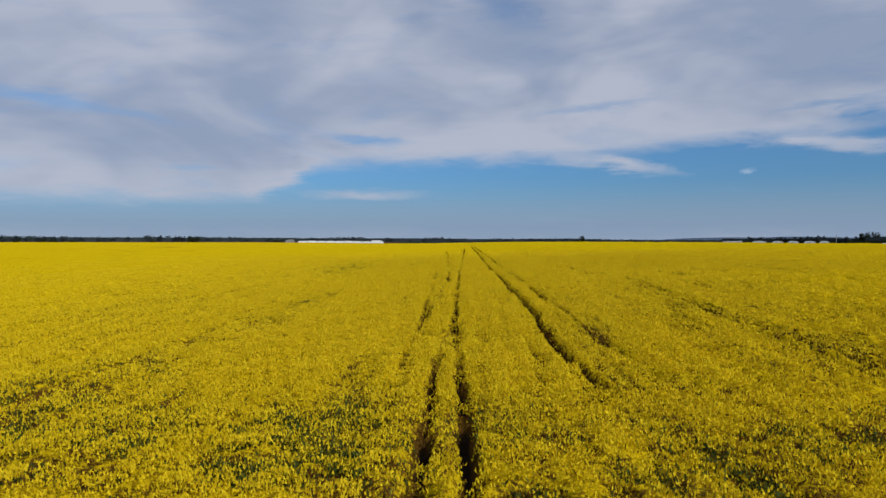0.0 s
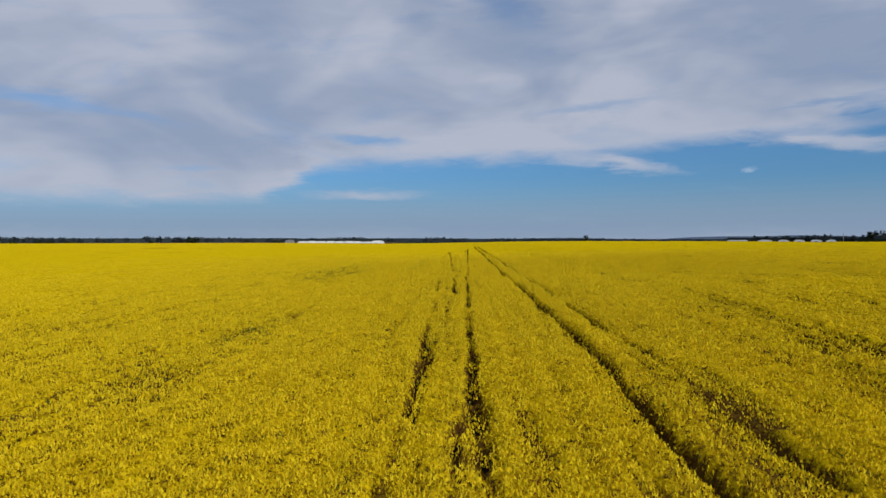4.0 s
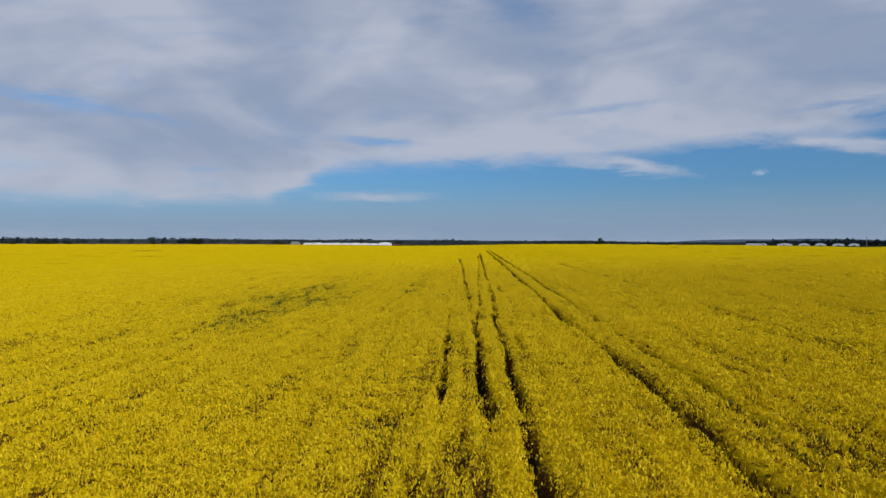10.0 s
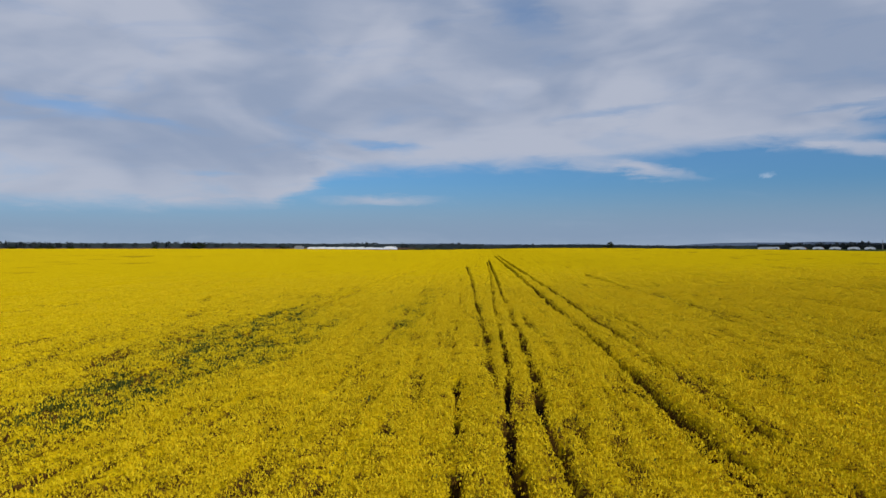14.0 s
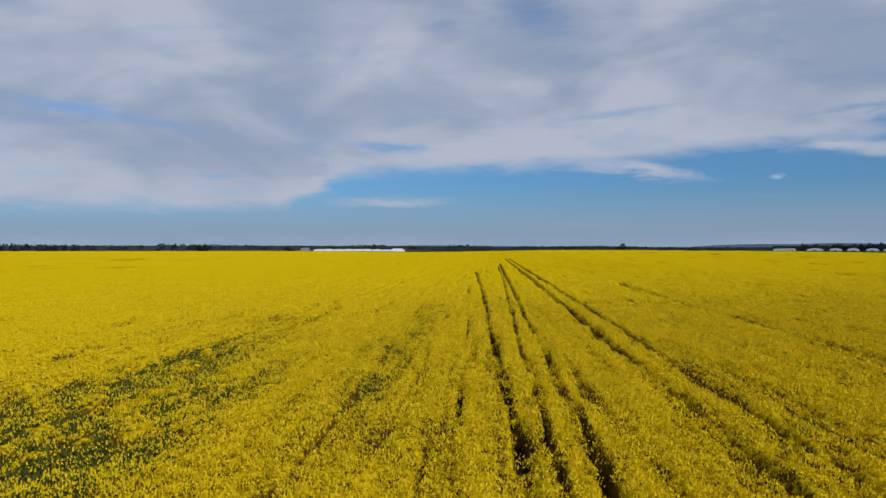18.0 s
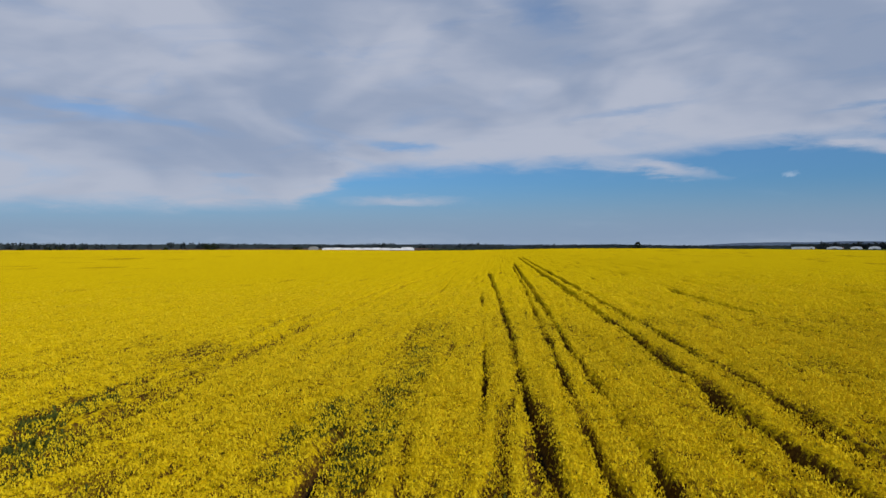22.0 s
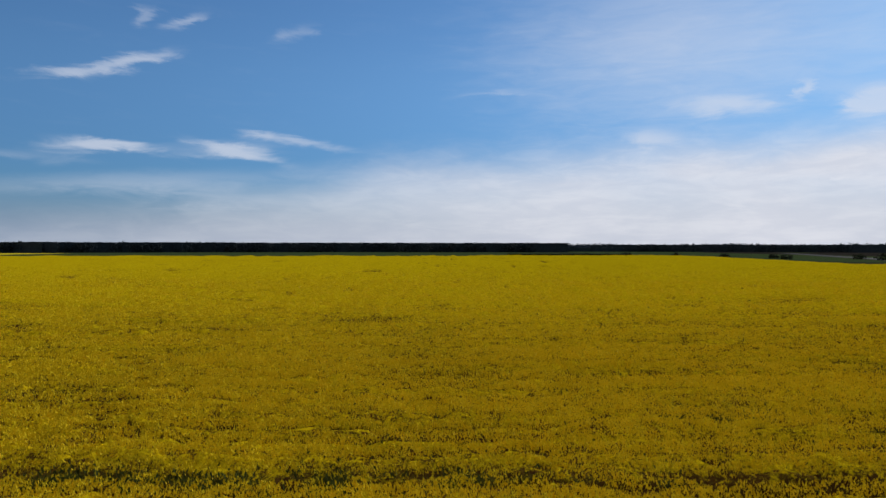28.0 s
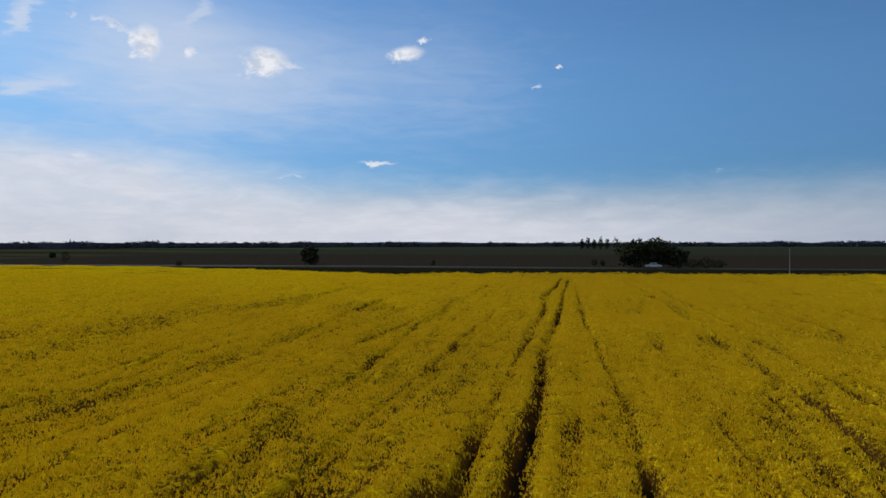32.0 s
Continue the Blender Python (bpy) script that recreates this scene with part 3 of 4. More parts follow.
def weediness(x, y):
    """Where blossoms are few: in the patches, and in hollows and breaks all over."""
    w = patchiness(x, y)
    hollow = np.clip((value_noise(x / 0.8, y / 1.9, 33) - 0.90) * 6, 0, 0.7)
    rough = rough_start(x, y)
    pits = np.clip((value_noise(x / 0.34, y / 0.55, 35) * 0.65 + value_noise(x / 1.3, y / 2.2, 36) * 0.35 - 0.705) * 6, 0, 0.85)
    # short breaks between the drill rows
    east = step(4, 14, x) * step(70, 100, y)
    breaks = np.clip((value_noise(x / 0.34, y / (4.2 + 1.8 * east), 37) * 0.66 + value_noise(x / 3.5, y / 6.0, 38) * 0.34 - 0.655 + 0.055 * east) * 5, 0, 0.72 + 0.10 * east)
    breaks = breaks * (0.2 + 0.8 * step(0.02, 0.15, near_share(x, y)))
    return np.clip(np.maximum(np.maximum(np.maximum(w, hollow), breaks), np.maximum(rough, pits)), 0, 1)


def swell(x, y):
    """Uneven height of the crop: broad waves and drill rows along y."""
    return 0.20 * (value_noise(x / 3, y / 5, 2) - 0.5) + 0.16 * (value_noise(x / 0.55, y / 9.0, 3) - 0.5) + 0.10 * (value_noise(x / 9, y / 2.4, 4) - 0.5)


def axis(lo, f0, f1, hi, step_, grow=1.06, most=25.0):
    """Coordinates that are dense from f0 to f1 and widen outwards."""
    mid = np.arange(f0, f1 + step_ / 2, step_)
    out = []
    for end, sign, start in ((lo, -1, f0), (hi, 1, f1)):
        s, p, c = step_, start, []
        while sign * (end - p) > 0:
            s = min(s * grow, most)
            p += sign * s
            c.append(p)
        out.append(c)
    return np.array(out[0][::-1] + list(mid) + out[1])


def grid_mesh(xs, ys):
    gx, gy = np.meshgrid(xs, ys)
    nx, ny = len(xs), len(ys)
    i = (np.arange(ny - 1)[:, None] * nx + np.arange(nx - 1)[None]).ravel()
    return gx.ravel(), gy.ravel(), np.stack([i, i + 1, i + nx + 1, i + nx], 1)


def near_share(x, y):
    """1 in the strip that is passed closely, falling off outwards."""
    d1 = np.maximum(np.maximum(-9 - x, x - 7), np.maximum(9 - y, y - 132))
    d2 = np.maximum(np.maximum(4 - x, x - 27), np.maximum(98 - y, y - 142))
    d = np.maximum(np.minimum(d1, d2), 0)
    return (12.0 / (12.0 + d)) ** 1.9


def build_canopy(crop):
    gx, gy, quads = grid_mesh(axis(-1400, -24, 36, 245, 0.18), axis(-60, 9, 152, 1160, 0.34))
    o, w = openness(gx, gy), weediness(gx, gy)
    near = near_share(gx, gy)
    z = 0.83 + 0.16 * (1 - step(0.02, 0.4, near)) + 0.12 * (value_noise(gx / 0.6, gy / 0.6, 1) - 0.5) + 0.22 * (value_noise(gx / 0.42, gy / 0.42, 21) - 0.5) + swell(gx, gy)
    z = z * (1 - 0.48 * w)
    z = z * (1 - o) + 0.10 * o + terrain(gx, gy)
    keep = inside(gx[quads].mean(1), gy[quads].mean(1), FIELD)
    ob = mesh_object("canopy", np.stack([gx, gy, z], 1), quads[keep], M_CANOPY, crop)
    bloom = 0.78 * (1 - 0.9 * o) * (1 - 0.85 * w) - 0.27 * step(0.04, 0.25, near)
    ob.data.attributes.new("bloom", "FLOAT", "POINT").data.foreach_set("value", bloom.astype(np.float32))
    ob.data.attributes.new("weed", "FLOAT", "POINT").data.foreach_set("value", (patchiness(gx, gy) * (1 - o)).astype(np.float32))
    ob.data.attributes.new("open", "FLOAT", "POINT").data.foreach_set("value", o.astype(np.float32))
    ob["kind"] = "stuff"


def spikes(name, x, y, top, r, hgt, mat, crop, rng, folded=True):
    """Small upright leaves, one for each flower head or leaf tuft, folded along the middle or plain."""
    n = len(x)
    ang = rng.uniform(0, 6.283, n)
    fold = rng.uniform(0.5, 1.1, n)
    lean = rng.normal(0, 0.15, (n, 2)) * hgt[:, None]
    rr = r * rng.uniform(0.8, 1.25, n)
    v = np.zeros((n, 4 if folded else 3, 3))
    for k, turn in ((0, -1), (1, 1)):
        v[:, k, 0] = x + rr * np.cos(ang + turn * (1.5708 - fold * 0.6))
        v[:, k, 1] = y + rr * np.sin(ang + turn * (1.5708 - fold * 0.6))
        v[:, k, 2] = top - hgt * rng.uniform(0.3, 0.6, n) * (1.0 if folded else 1.5)
    v[:, 2] = np.stack([x + lean[:, 0], y + lean[:, 1], top], 1)
    tri = np.array([[2, 0, 1]])[None]
    if folded:
        v[:, 3] = np.stack([x - lean[:, 0], y - lean[:, 1], top - hgt], 1)
        tri = np.array([[3, 0, 2], [3, 2, 1]])[None]
    base = np.arange(n)[:, None, None] * v.shape[1]
    ob = mesh_object(name, v.reshape(-1, 3), (base + tri).reshape(-1, 3), mat, crop)
    ob["kind"] = "stuff"
    return ob


def build_heads(crop, per_m2=400):
    """Flower heads and leaf tufts: dense where the crop is passed closely, in growing clumps further out."""
    rng = np.random.default_rng(5)
    px, py = [], []
    for x0, x1, y0, y1, base, lo, hi in ((-60, 90, -8, 200, per_m2, 0.04, 2.0), (-330, 215, -40, 480, 6.6, 0.0, 0.04)):
        n = int((x1 - x0) * (y1 - y0) * base)
        x, y = rng.uniform(x0, x1, n), rng.uniform(y0, y1, n)
        near = near_share(x, y)
        ok = (rng.random(n) < near * step(0.008, 0.045, near) * per_m2 / base) & (near >= lo) & (near < hi)
        x, y = x[ok], y[ok]
        ok = inside(x, y, FIELD)
        px.append(x[ok])
        py.append(y[ok])
    x, y = np.concatenate(px), np.concatenate(py)
    near = near_share(x, y)
    o, w = openness(x, y), weediness(x, y)
    tuft = value_noise(x / 0.42, y / 0.42, 21)
    row = value_noise(x / 0.3, y / 7.0, 22)
    lot = rng.random(len(x))
    grows = lot > o * 0.97
    flower = grows & (rng.random(len(x)) < (0.68 + 0.30 * tuft + 0.80 * (row - 0.45)) * (1 - 0.68 * w))
    leaf = grows & ~flower & (rng.random(len(x)) < 0.03 + 1.0 * np.clip(patchiness(x, y) - 0.25, 0, 1) + 0.25 * rough_start(x, y)) & (near > 0.05)
    high = CROP + swell(x, y) + 0.24 * (tuft - 0.5) + 0.14 * (row - 0.5) - 0.22 * rng.random(len(x)) ** 1.5 + 0.05 + terrain(x, y) - 0.42 * o
    grow = np.minimum(near ** -0.22, 2.8)
    twin = (near > 0.5) & (rng.random(len(x)) < 0.15)
    for folded in (True, False):
        f = np.where(flower & (twin == folded))[0]
        spikes("blossoms", x[f], y[f], high[f] - 0.22 * w[f], rng.uniform(0.019, 0.031, len(f)) * grow[f],
               rng.uniform(0.070, 0.125, len(f)) * np.minimum(grow[f], 2.2), M_FLOWER, crop, rng, folded)
    f = np.where(leaf)[0]
    spikes("foliage", x[f], y[f], high[f] - 0.14 - 0.2 * w[f], rng.uniform(0.025, 0.05, len(f)) * grow[f],
           rng.uniform(0.10, 0.22, len(f)) * np.minimum(grow[f], 1.5), M_STEM, crop, rng)


crop = tagged(new("rapeseed_crop"), "dense yellow flowering rapeseed crop with open wheel ruts", "crop", kind="stuff")
build_canopy(crop)
build_heads(crop)


def build_ground():
    gx, gy, quads = grid_mesh(axis(-4300, -300, 440, 4300, 20, 1.15, 300), axis(-4200, -200, 300, 4300, 20, 1.15, 300))
    z = terrain(gx, gy) - 0.02
    ob = mesh_object("ground", np.stack([gx, gy, z], 1), quads, M_LAND)
    tagged(ob, "flat farmland with dark ploughed soil and green strips", "ground", kind="structure")


build_ground()


# ---- trees and hedges ----
def leaf_cloud(rng, count, rx, rz, cz, size, ragged=0.35, pair=False):
    """Vertices and triangles of a ragged crown: small leaf clumps in and on an uneven ellipsoid."""
    d = rng.normal(size=(count, 3))
    d /= np.linalg.norm(d, axis=1)[:, None]
    lobes = 1 + ragged * np.sin(3.1 * d[:, 0] + 5.3 * d[:, 2] + rng.uniform(0, 6)) * np.cos(4.2 * d[:, 1] + rng.uniform(0, 6))
    rad = lobes * rng.uniform(0.55, 1.0, count) ** 0.5
    c = d * rad[:, None] * (rx, rx, rz) + (0, 0, cz)
    t = rng.normal(size=(count, 4, 3)) * size
    v = (c[:, None] + t).reshape(-1, 3)
    b = np.arange(count)[:, None, None] * 4
    f = (b + np.array([[0, 1, 2], [0, 2, 3], [0, 3, 1], [1, 3, 2]])[None, :2 if pair else 4]).reshape(-1, 3)
    return v, f


def trunk_mesh(rng, height, girth, limbs=5):
    bm = bmesh.new()

    def tube(a, b, ra, rb):
        a, b = Vector(a), Vector(b)
        m = Matrix.Translation((a + b) / 2) @ (b - a).to_track_quat("Z", "Y").to_matrix().to_4x4()
        bmesh.ops.create_cone(bm, cap_ends=True, segments=7, radius1=ra, radius2=rb, depth=(b - a).length, matrix=m)

    fork = height * 0.45
    tube((0, 0, -0.1), (0, 0, fork), girth, girth * 0.65)
    tube((0, 0, fork), (rng.normal() * 0.1, rng.normal() * 0.1, height * 0.85), girth * 0.65, girth * 0.2)
    for k in range(limbs):
        a = k * 6.283 / limbs + rng.uniform(-0.3, 0.3)
        l = height * rng.uniform(0.22, 0.34)
        z = fork * rng.uniform(0.7, 1.2)
        tube((0, 0, z), (l * math.cos(a), l * math.sin(a), z + l * 0.8), girth * 0.4, girth * 0.12)
    return bm


def tree(name, x, y, height, width, label, seed, base=0.12, clumps=420, group="", leaf=None):
    rng = np.random.default_rng(seed)
    z = float(terrain(np.array(x, float), np.array(y, float)))
    root = tagged(new(name), label, "tree" if "tree" in name or "poplar" in name else "bush", group)
    root.location = (x, y, z)
    part("trunk", trunk_mesh(rng, height, max(0.06, height * 0.022)), M_BARK, root)
    low = height * base
    mid = (height + low) / 2
    v, f = leaf_cloud(rng, clumps, width / 2, (height - low) / 2 * 0.97, mid, leaf or max(0.12, min(width, height) * 0.045))
    mesh_object("crown", v, f, M_TREE, root)
    return root


def treeline(name, points, height, label, seed, spacing=7.0, width=9.0, depth=25.0, clumps=60, mat=None, vary=0.25, flat=False):
    """A far belt of trees along a line: many ragged crowns with short trunks."""
    rng = np.random.default_rng(seed)
    vs, fs, n = [], [], 0
    for (xa, ya), (xb, yb) in zip(points, points[1:]):
        long = math.hypot(xb - xa, yb - ya)
        for k in range(max(1, int(long / spacing))):
            s = (k + rng.uniform(0, 1)) * spacing / long
            off = rng.uniform(0, depth)
            nx, ny = -(yb - ya) / long, (xb - xa) / long
            x, y = xa + (xb - xa) * s + nx * off, ya + (yb - ya) * s + ny * off
            h = height * (1 + vary * (value_noise(np.array(s * long / 60.0), np.array(seed * 1.0), 41) - 0.5) * 2 + rng.normal(0, vary * 0.25))
            v, f = leaf_cloud(rng, clumps, width / 2 * rng.uniform(0.8, 1.2), h * (0.44 if flat else 0.52), h * 0.5, h * (0.07 if flat else 0.11), 0.2, True)
            v[:, 2] = np.maximum(v[:, 2], 0)
            v += (x, y, float(terrain(np.array(x), np.array(y))))
            vs.append(v)
            fs.append(f + n)
            n += len(v)
    # the closed inside of the belt, with a ragged top
    for (xa, ya), (xb, yb) in zip(points, points[1:]):
        long = math.hypot(xb - xa, yb - ya)
        k = max(2, int(long / 3.0))
        t = np.linspace(-depth / long, 1 + depth / long, k)
        nx, ny = -(yb - ya) / long, (xb - xa) / long
        top = height * ((0.95 if flat else 0.84) + (0.05 if flat else 0.10) * rng.random(k))
        for side in (0.3, 0.7):
            x, y = xa + (xb - xa) * t + nx * depth * side, ya + (yb - ya) * t + ny * depth * side
            z = terrain(x, y)
            vs.append(np.concatenate([np.stack([x, y, z], 1), np.stack([x, y, z + top], 1)]))
            i = np.arange(k - 1)
            fs.append(n + np.concatenate([np.stack([i, i + 1, i + k + 1], 1), np.stack([i, i + k + 1, i + k], 1)]))
            n += 2 * k
    ob = mesh_object(name, np.concatenate(vs), np.concatenate(fs), mat or M_TREE)
    return tagged(ob, label, "trees", kind="stuff")


FAR_BELT = "far dark green belt of trees along the horizon"
treeline("tree_belt", [(-1150, 1480), (-1036, 1533), (-783, 1676), (-466, 1790)], 11.5, FAR_BELT, 1, 8, 13, 40, mat=M_BELT)
treeline("tree_belt", [(-466, 1790), (-251, 1833), (-28, 1850)], 10.0, FAR_BELT, 2, 8, 13, 40, mat=M_BELT)
treeline("tree_belt", [(-40, 1600), (130, 1620), (268, 1590), (560, 1540), (700, 1480)], 6.0, FAR_BELT, 3, 7, 12, 30, vary=0.15, mat=M_BELT)
treeline("tree_belt", [(520, 1300), (640, 1240), (780, 1150), (900, 1040)], 9.0, "dark tree belt behind the white farm sheds", 4, 7, 11, 40, mat=M_FOREST)
treeline("forest", [(560, 900), (688, 842), (777, 745), (839, 657), (820, 600)], 10.0, "dark forest edge beyond the yellow field", 5, 2, 10, 40, vary=0.08, mat=M_FOREST, flat=True)
treeline("forest", [(690, 640), (656, 551), (724, 418), (770, 248), (772, 33)], 10.8, "dark straight-topped forest edge beyond the field", 6, 1.6, 9, 40, vary=0.05, mat=M_FOREST, flat=True)
treeline("forest", [(905, 40), (893, 17), (875, -84)], 5.6, "sparse low trees in a gap of the forest", 11, 5, 7, 30, 40, vary=0.35, mat=M_BELT)
treeline("forest", [(873, -90), (780, -330)], 9.0, "dark forest edge beyond green meadows", 7, 2, 10, 40, vary=0.06, mat=M_FOREST, flat=True)
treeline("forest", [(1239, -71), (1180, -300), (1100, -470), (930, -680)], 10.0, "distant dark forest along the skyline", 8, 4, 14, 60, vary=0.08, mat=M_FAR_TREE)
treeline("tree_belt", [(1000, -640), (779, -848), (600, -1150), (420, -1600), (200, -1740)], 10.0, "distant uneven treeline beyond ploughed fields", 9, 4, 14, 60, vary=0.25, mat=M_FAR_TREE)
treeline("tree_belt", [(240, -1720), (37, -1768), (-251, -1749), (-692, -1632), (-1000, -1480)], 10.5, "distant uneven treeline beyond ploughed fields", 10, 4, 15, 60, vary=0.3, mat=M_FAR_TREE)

for k, (x, y, h, w) in enumerate([(636, 1132, 17.5, 4.8), (639, 1130, 16, 4.4), (643, 1128, 17.5, 5), (646, 1126, 16.5, 4.6), (650, 1123, 18, 5), (654, 1121, 16.5, 4.6), (657, 1119, 17, 4.4), (666, 1113, 12, 4), (670, 1110, 15, 4.6), (674, 1107, 13.5, 4.4), (678, 1105, 16, 5), (682, 1102, 12.5, 4.4), (686, 1099, 14, 4.4), (691, 1096, 15.5, 4.8), (695, 1093, 13, 4.4)]):
    tree("poplar", x, y, h, w, "tall narrow dark poplar in a row by the sheds", 60 + k, 0.03, 160, "poplar row", leaf=0.7)
for k, (x, y, h, w) in enumerate([(3, -768, 13, 4), (-4, -768, 14, 4), (-12, -768, 13, 4), (-20, -767, 14.5, 5), (-28, -767, 13.5, 5), (-39, -766, 14.5, 9)]):
    tree("poplar", x, y, h, w, "distant dark poplar in a row on the skyline", 80 + k, 0.03, 120, "far poplars", leaf=0.7)
tree("tree", 166, 973, 8.6, 7, "lone dark tree standing out on the horizon", 101, 0.03, 200, leaf=0.5)
tree("bush", 163, 972, 4.2, 15, "broad dark bush round the foot of a lone tree", 103, 0.0, 160, leaf=0.5)
tree("tree", -461, 1185, 9.8, 26, "broad dark clump of trees at the field edge", 102, 0.0, 220, leaf=1.0)
for k, (x, y, h, w) in enumerate([(-653, 1066, 5, 12), (-640, 1072, 5.5, 14), (-618, 1087, 4, 9), (-682, 1048, 4.5, 9), (-513, 1140, 4, 7), (-290, 1085, 5, 16)]):
    tree("bush", x, y, h, w, "dark bush at the far edge of the field", 110 + k, 0.0, 90, "far bushes", leaf=0.7)
tree("tree", -3.5, -70, 7.2, 8.5, "broad dark tree in the roadside clump", 131, 0.06, 900, "roadside clump")
tree("tree", -9.5, -71, 7.8, 9.0, "broad dark tree in the roadside clump", 132, 0.06, 900, "roadside clump")
tree("tree", -14.5, -69, 5.6, 6.5, "lower dark tree at the end of the roadside clump", 133, 0.04, 700, "roadside clump")
for k, (x, y, h, w) in enumerate([(-19, -68, 2.6, 4.5), (-22.5, -68, 2.9, 4.0), (-25.5, -67, 2.3, 3.5)]):
    tree("bush", x, y, h, w, "low dark bush beside the road", 140 + k, 0.0, 350, "roadside bushes")
tree("tree", 98, -84, 6.0, 5.2, "round dark tree standing alone by the road", 151, 0.06, 900)
tree("bush", 196, -93, 4.3, 2.6, "slim upright dark bush by the road", 152, 0.0, 300)
for k, (x, y, h, w) in enumerate([(56, -79, 1.8, 1.6), (7, -83, 2.2, 1.8), (4.5, -83, 1.8, 1.5), (134, -66, 1.6, 1.8)]):
    tree("bush", x, y, h, w, "small dark bush on the road verge", 160 + k, 0.0, 160, "verge bushes")
for k, (x, y, h, w) in enumerate([(393, 30, 2.4, 5), (384, 4, 3.2, 4), (376, -19, 2.6, 5), (363, -46, 2.8, 6), (342, -83, 3.4, 7), (328, -103, 3.2, 4), (319, -115, 3.0, 5), (289, -148, 2.4, 4), (266, -170, 2.8, 3),
                                  (416, 23, 3.0, 5), (399, -29, 2.6, 4), (389, -52, 2.4, 5), (370, -88, 2.6, 6), (410, 48, 2.4, 8), (402, 62, 2.2, 9)]):
    tree("bush", x, y, h, w, "dark hedge bush at the edge of green meadows", 170 + k, 0.0, 130, "hedge bushes", leaf=0.35)
treeline("hedge", [(430, 90), (408, 60), (416, 23)], 2.4, "low dark hedge between field and meadow", 20, 3, 4, 4, 20)
treeline("hedge", [(355, 625), (376, 610), (394, 596), (407, 584), (423, 569)], 5.0, "dark block of bushes behind the field edge", 21, 4, 7, 14, 30, vary=0.1)


# ---- farm sheds, mast, road, car ----
def box(bm, x0, x1, y0, y1, z0, z1):
    m = Matrix.Translation(((x0 + x1) / 2, (y0 + y1) / 2, (z0 + z1) / 2)) @ Matrix.Diagonal((x1 - x0, y1 - y0, z1 - z0, 1))
    bmesh.ops.create_cube(bm, size=1, matrix=m)


def arched_roof(width, rise, length, wall):
    bm = bmesh.new()
    rings = []
    for yy in (-length / 2, length / 2):
        rings.append([bm.verts.new((-width / 2 * math.cos(a), yy, wall + rise * math.sin(a))) for a in np.linspace(0, math.pi, 13)])
    for k in range(12):
        bm.faces.new((rings[0][k], rings[0][k + 1], rings[1][k + 1], rings[1][k]))
    bm.faces.new(rings[0][::-1])
    bm.faces.new(rings[1])
    return bm


def gable(width, rise, wall, y, thick):
    """A flat-footed arched end wall that stands proud of the shed."""
    bm = bmesh.new()
    rim = [(-width / 2, 0.0)] + [(-width / 2 * math.cos(a), wall + rise * math.sin(a)) for a in np.linspace(0, math.pi, 13)] + [(width / 2, 0.0)]
    front, back = ([bm.verts.new((px, y + d, pz)) for px, pz in rim] for d in (0.0, thick))
    bm.faces.new(front)
    bm.faces.new(back[::-1])
    for k in range(len(rim)):
        n = (k + 1) % len(rim)
        bm.faces.new((front[k], back[k], back[n], front[n]))
    return bm


def shed(x, y, width, length, wall, rise, turn, label, group, arched=False, cladding=None):
    root = tagged(new("farm_shed" if arched else "farm_building"), label, "shed" if arched else "building", group)
    root.matrix_world = pose(x, y, float(terrain(np.array(float(x)), np.array(float(y)))), 0, 0, turn)
    bm = bmesh.new()
    box(bm, -width / 2 + 0.1, width / 2 - 0.1, -length / 2 + 0.2, length / 2 - 0.2, -0.1, wall + 0.05)
    part("wall", bm, M_ROOF if arched else cladding or M_WHITE, root)
    part("roof", arched_roof(width, rise, length, wall), M_ROOF if arched else cladding or M_WHITE, root)
    if arched:
        part("end_wall", gable(width * 1.03, rise * 1.05, wall, -length / 2 - 0.5, 0.4), M_WHITE, root, "white arched end wall")
        bm = bmesh.new()
        box(bm, -width * 0.13, width * 0.13, -length / 2 - 0.62, -length / 2 - 0.45, 0, wall * 0.9)
        part("door", bm, M_ROOF, root, "brown shed door")
    else:
        bm = bmesh.new()
        box(bm, -width * 0.42, width * 0.42, -0.6, 0.6, wall + rise - 0.12, wall + rise + 0.18)
        part("ridge_vent", bm, cladding or M_WHITE, root)


for x, y, w in [(536, 1272, 22), (563, 1260, 16), (585, 1249, 16), (608, 1237, 17), (628, 1227, 15)]:
    shed(x, y, w, 40, 1.2, 2.8, -28, "arched farm shed with a white end wall", "arched sheds", True)
shed(506, 1287, 9, 20, 2.3, 1.6, -26, "small arched farm shed with a white end wall", "arched sheds", True)
shed(493, 1296, 28, 10, 2.4, 1.0, -26, "long low white farm shed", "arched sheds")
for k in range(8):
    shed(-286 + k * 15.86, 1243 + k * 3.00, 16.09, 40, 2.0, (0.9, 1.3, 0.8, 1.1, 0.9, 1.4, 1.0, 0.8)[k], 10.7, "long white greenhouse roof beyond the field", "greenhouses")
shed(-156, 1266, 22, 30, 2.2, 2.6, 10.7, "white domed greenhouse hall", "greenhouses")
shed(-308, 1237, 15, 18, 3.2, 2.0, 10.7, "small grey farm building beside the greenhouses", "greenhouses", cladding=M_CONCRETE)
shed(360, 597, 10, 8, 1.9, 0.6, 35, "low pale farm building by the bushes", "pale buildings")
shed(376, 584, 17, 8, 1.8, 0.6, 35, "low pale farm building by the bushes", "pale buildings")


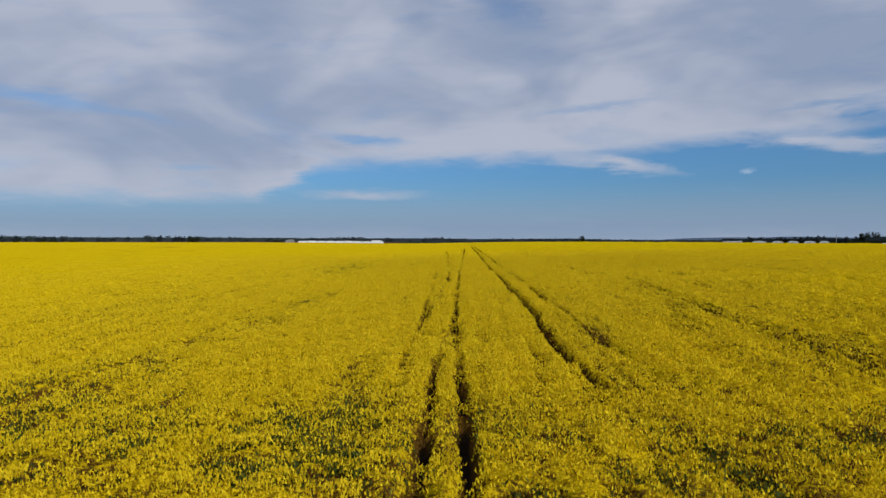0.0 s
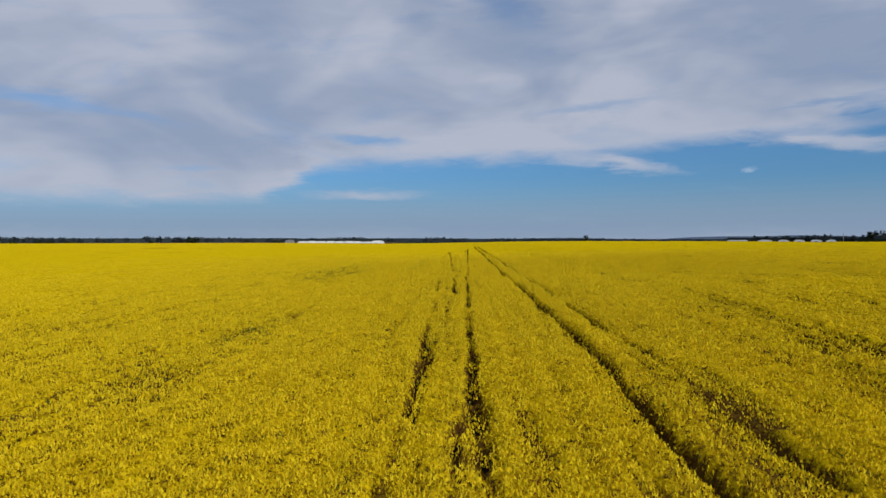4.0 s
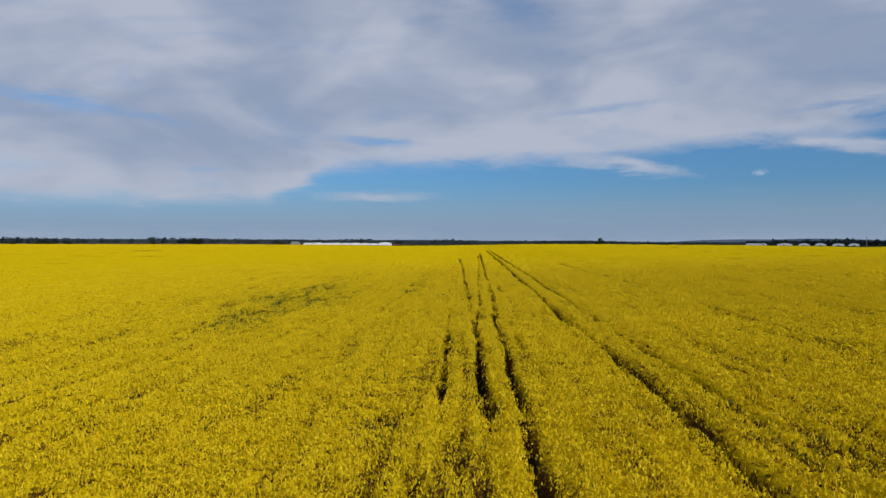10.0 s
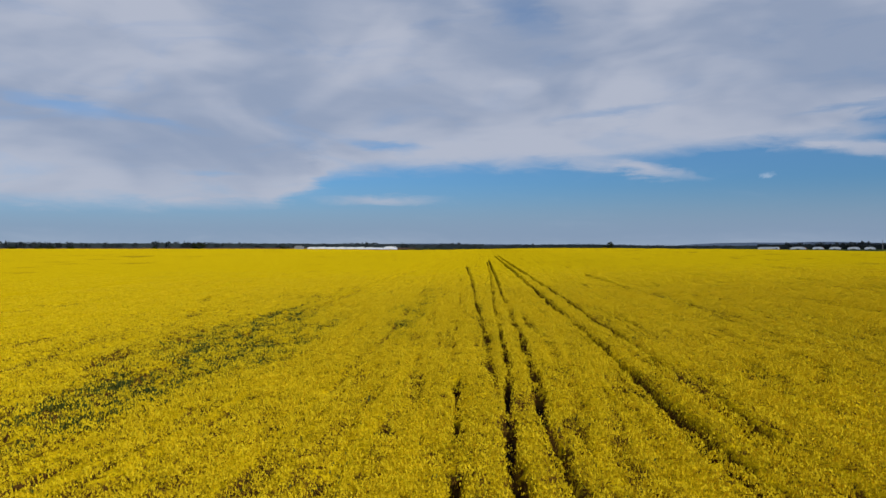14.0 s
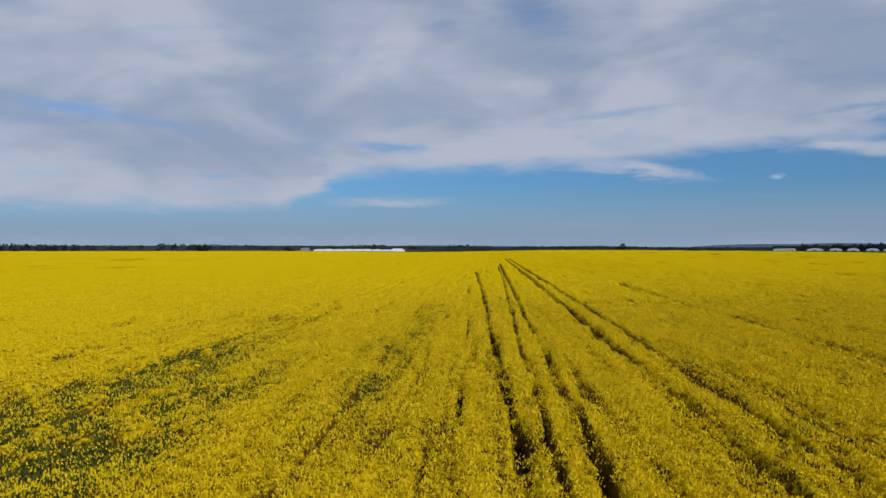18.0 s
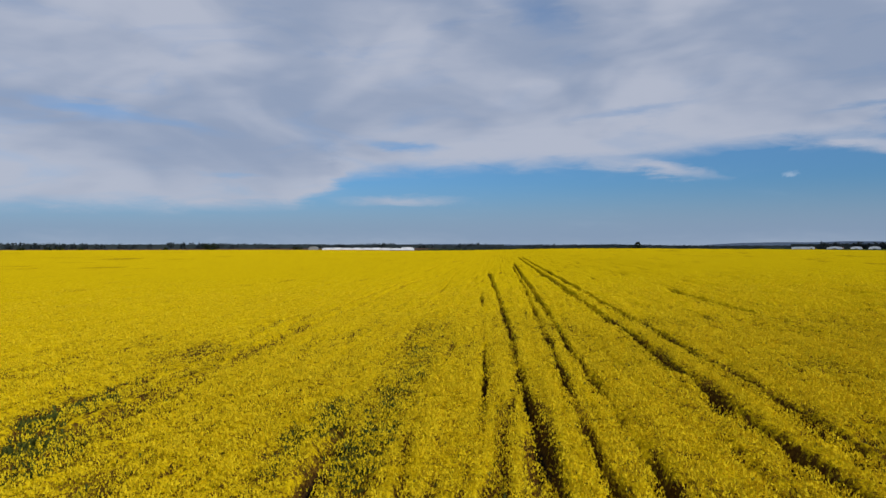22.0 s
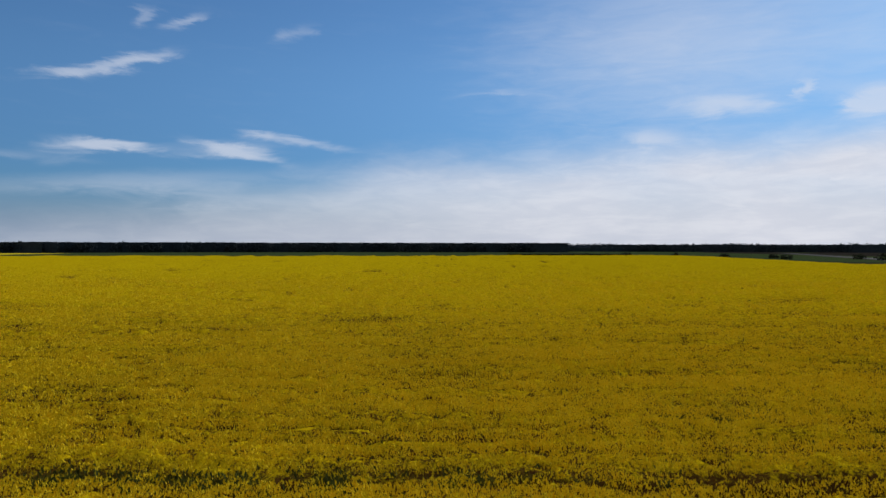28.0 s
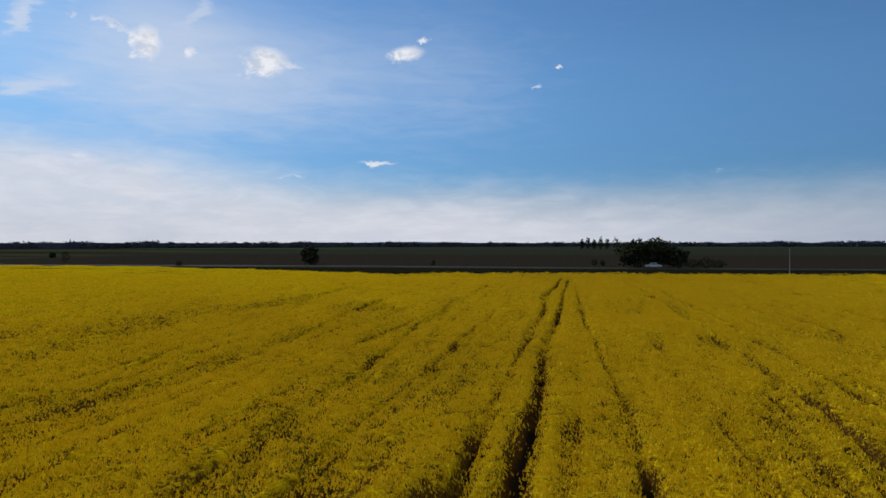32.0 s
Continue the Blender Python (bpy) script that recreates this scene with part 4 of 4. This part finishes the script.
def post(name, x, y, height, radius, label, mat, arm=0.0):
    root = tagged(new(name), label, "post")
    root.location = (x, y, float(terrain(np.array(float(x)), np.array(float(y)))))
    bm = bmesh.new()
    bmesh.ops.create_cone(bm, cap_ends=True, segments=10, radius1=radius, radius2=radius * 0.6, depth=height, matrix=Matrix.Translation((0, 0, height / 2)))
    part("shaft", bm, mat, root)
    bm = bmesh.new()
    bmesh.ops.create_cone(bm, cap_ends=True, segments=10, radius1=radius * 1.8, radius2=radius * 1.4, depth=0.3, matrix=Matrix.Translation((0, 0, 0.12)))
    part("foot", bm, mat, root)
    bm = bmesh.new()
    bmesh.ops.create_cone(bm, cap_ends=True, segments=10, radius1=radius * 0.9, radius2=radius * 0.5, depth=radius, matrix=Matrix.Translation((0, 0, height + radius / 2)))
    part("cap", bm, mat, root)


post("mast", 648, 1227, 15.0, 0.6, "slim pale mast beside the farm sheds", M_CONCRETE)
post("concrete_post", -34, -34, 5.6, 0.10, "slim grey concrete post beside the field", M_CONCRETE)


def road():
    line = [(-900, -80), (-300, -68), (-65, -62), (15, -63), (76, -69), (135, -66), (188, -62), (300, -75), (700, -210)]
    pts = np.array(line, float)
    d = np.gradient(pts, axis=0)
    d /= np.linalg.norm(d, axis=1)[:, None]
    nrm = np.stack([-d[:, 1], d[:, 0]], 1)
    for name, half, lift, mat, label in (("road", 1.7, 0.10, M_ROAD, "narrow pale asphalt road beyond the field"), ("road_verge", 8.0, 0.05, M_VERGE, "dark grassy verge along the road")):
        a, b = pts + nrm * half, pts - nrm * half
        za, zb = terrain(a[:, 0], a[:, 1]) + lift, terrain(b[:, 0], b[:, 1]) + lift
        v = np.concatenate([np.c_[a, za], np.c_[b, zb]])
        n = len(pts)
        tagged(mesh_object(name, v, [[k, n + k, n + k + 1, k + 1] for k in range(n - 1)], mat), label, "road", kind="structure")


road()


def car(x, y, turn):
    root = tagged(new("car"), "small white car on the road by the trees", "car")
    root.matrix_world = pose(x, y, 0.1, 0, 0, turn)
    bm = bmesh.new()
    box(bm, -2.1, 2.1, -0.85, 0.85, 0.35, 0.95)
    bmesh.ops.bevel(bm, geom=bm.edges[:], offset=0.12, segments=2, affect="EDGES")
    body = part("body", bm, M_CARPAINT, root)
    bm = bmesh.new()
    box(bm, -1.3, 1.0, -0.75, 0.75, 0.9, 1.45)
    top = [v for v in bm.verts if v.co.z > 1.2]
    for v in top:
        v.co.x *= 0.72
        v.co.y *= 0.85
    bmesh.ops.bevel(bm, geom=bm.edges[:], offset=0.06, segments=2, affect="EDGES")
    part("cabin", bm, M_CARPAINT, root)
    bm = bmesh.new()
    box(bm, -1.0, 0.75, -0.72, 0.72, 1.02, 1.32)
    part("window", bm, M_GLASS, root, "dark tinted side windows")
    for wx in (-1.3, 1.3):
        for wy in (-0.78, 0.78):
            m = Matrix.Translation((wx, wy, 0.32)) @ Matrix.Rotation(math.pi / 2, 4, "X")
            bm = bmesh.new()
            bmesh.ops.create_cone(bm, cap_ends=True, segments=16, radius1=0.32, radius2=0.32, depth=0.2, matrix=m)
            wheel = part("wheel", bm, M_DARK, root, "black tyre")
            bm = bmesh.new()
            bmesh.ops.create_cone(bm, cap_ends=True, segments=12, radius1=0.19, radius2=0.19, depth=0.215, matrix=m)
            part("rim", bm, M_CONCRETE, wheel)


car(-8, -62.6, 1)


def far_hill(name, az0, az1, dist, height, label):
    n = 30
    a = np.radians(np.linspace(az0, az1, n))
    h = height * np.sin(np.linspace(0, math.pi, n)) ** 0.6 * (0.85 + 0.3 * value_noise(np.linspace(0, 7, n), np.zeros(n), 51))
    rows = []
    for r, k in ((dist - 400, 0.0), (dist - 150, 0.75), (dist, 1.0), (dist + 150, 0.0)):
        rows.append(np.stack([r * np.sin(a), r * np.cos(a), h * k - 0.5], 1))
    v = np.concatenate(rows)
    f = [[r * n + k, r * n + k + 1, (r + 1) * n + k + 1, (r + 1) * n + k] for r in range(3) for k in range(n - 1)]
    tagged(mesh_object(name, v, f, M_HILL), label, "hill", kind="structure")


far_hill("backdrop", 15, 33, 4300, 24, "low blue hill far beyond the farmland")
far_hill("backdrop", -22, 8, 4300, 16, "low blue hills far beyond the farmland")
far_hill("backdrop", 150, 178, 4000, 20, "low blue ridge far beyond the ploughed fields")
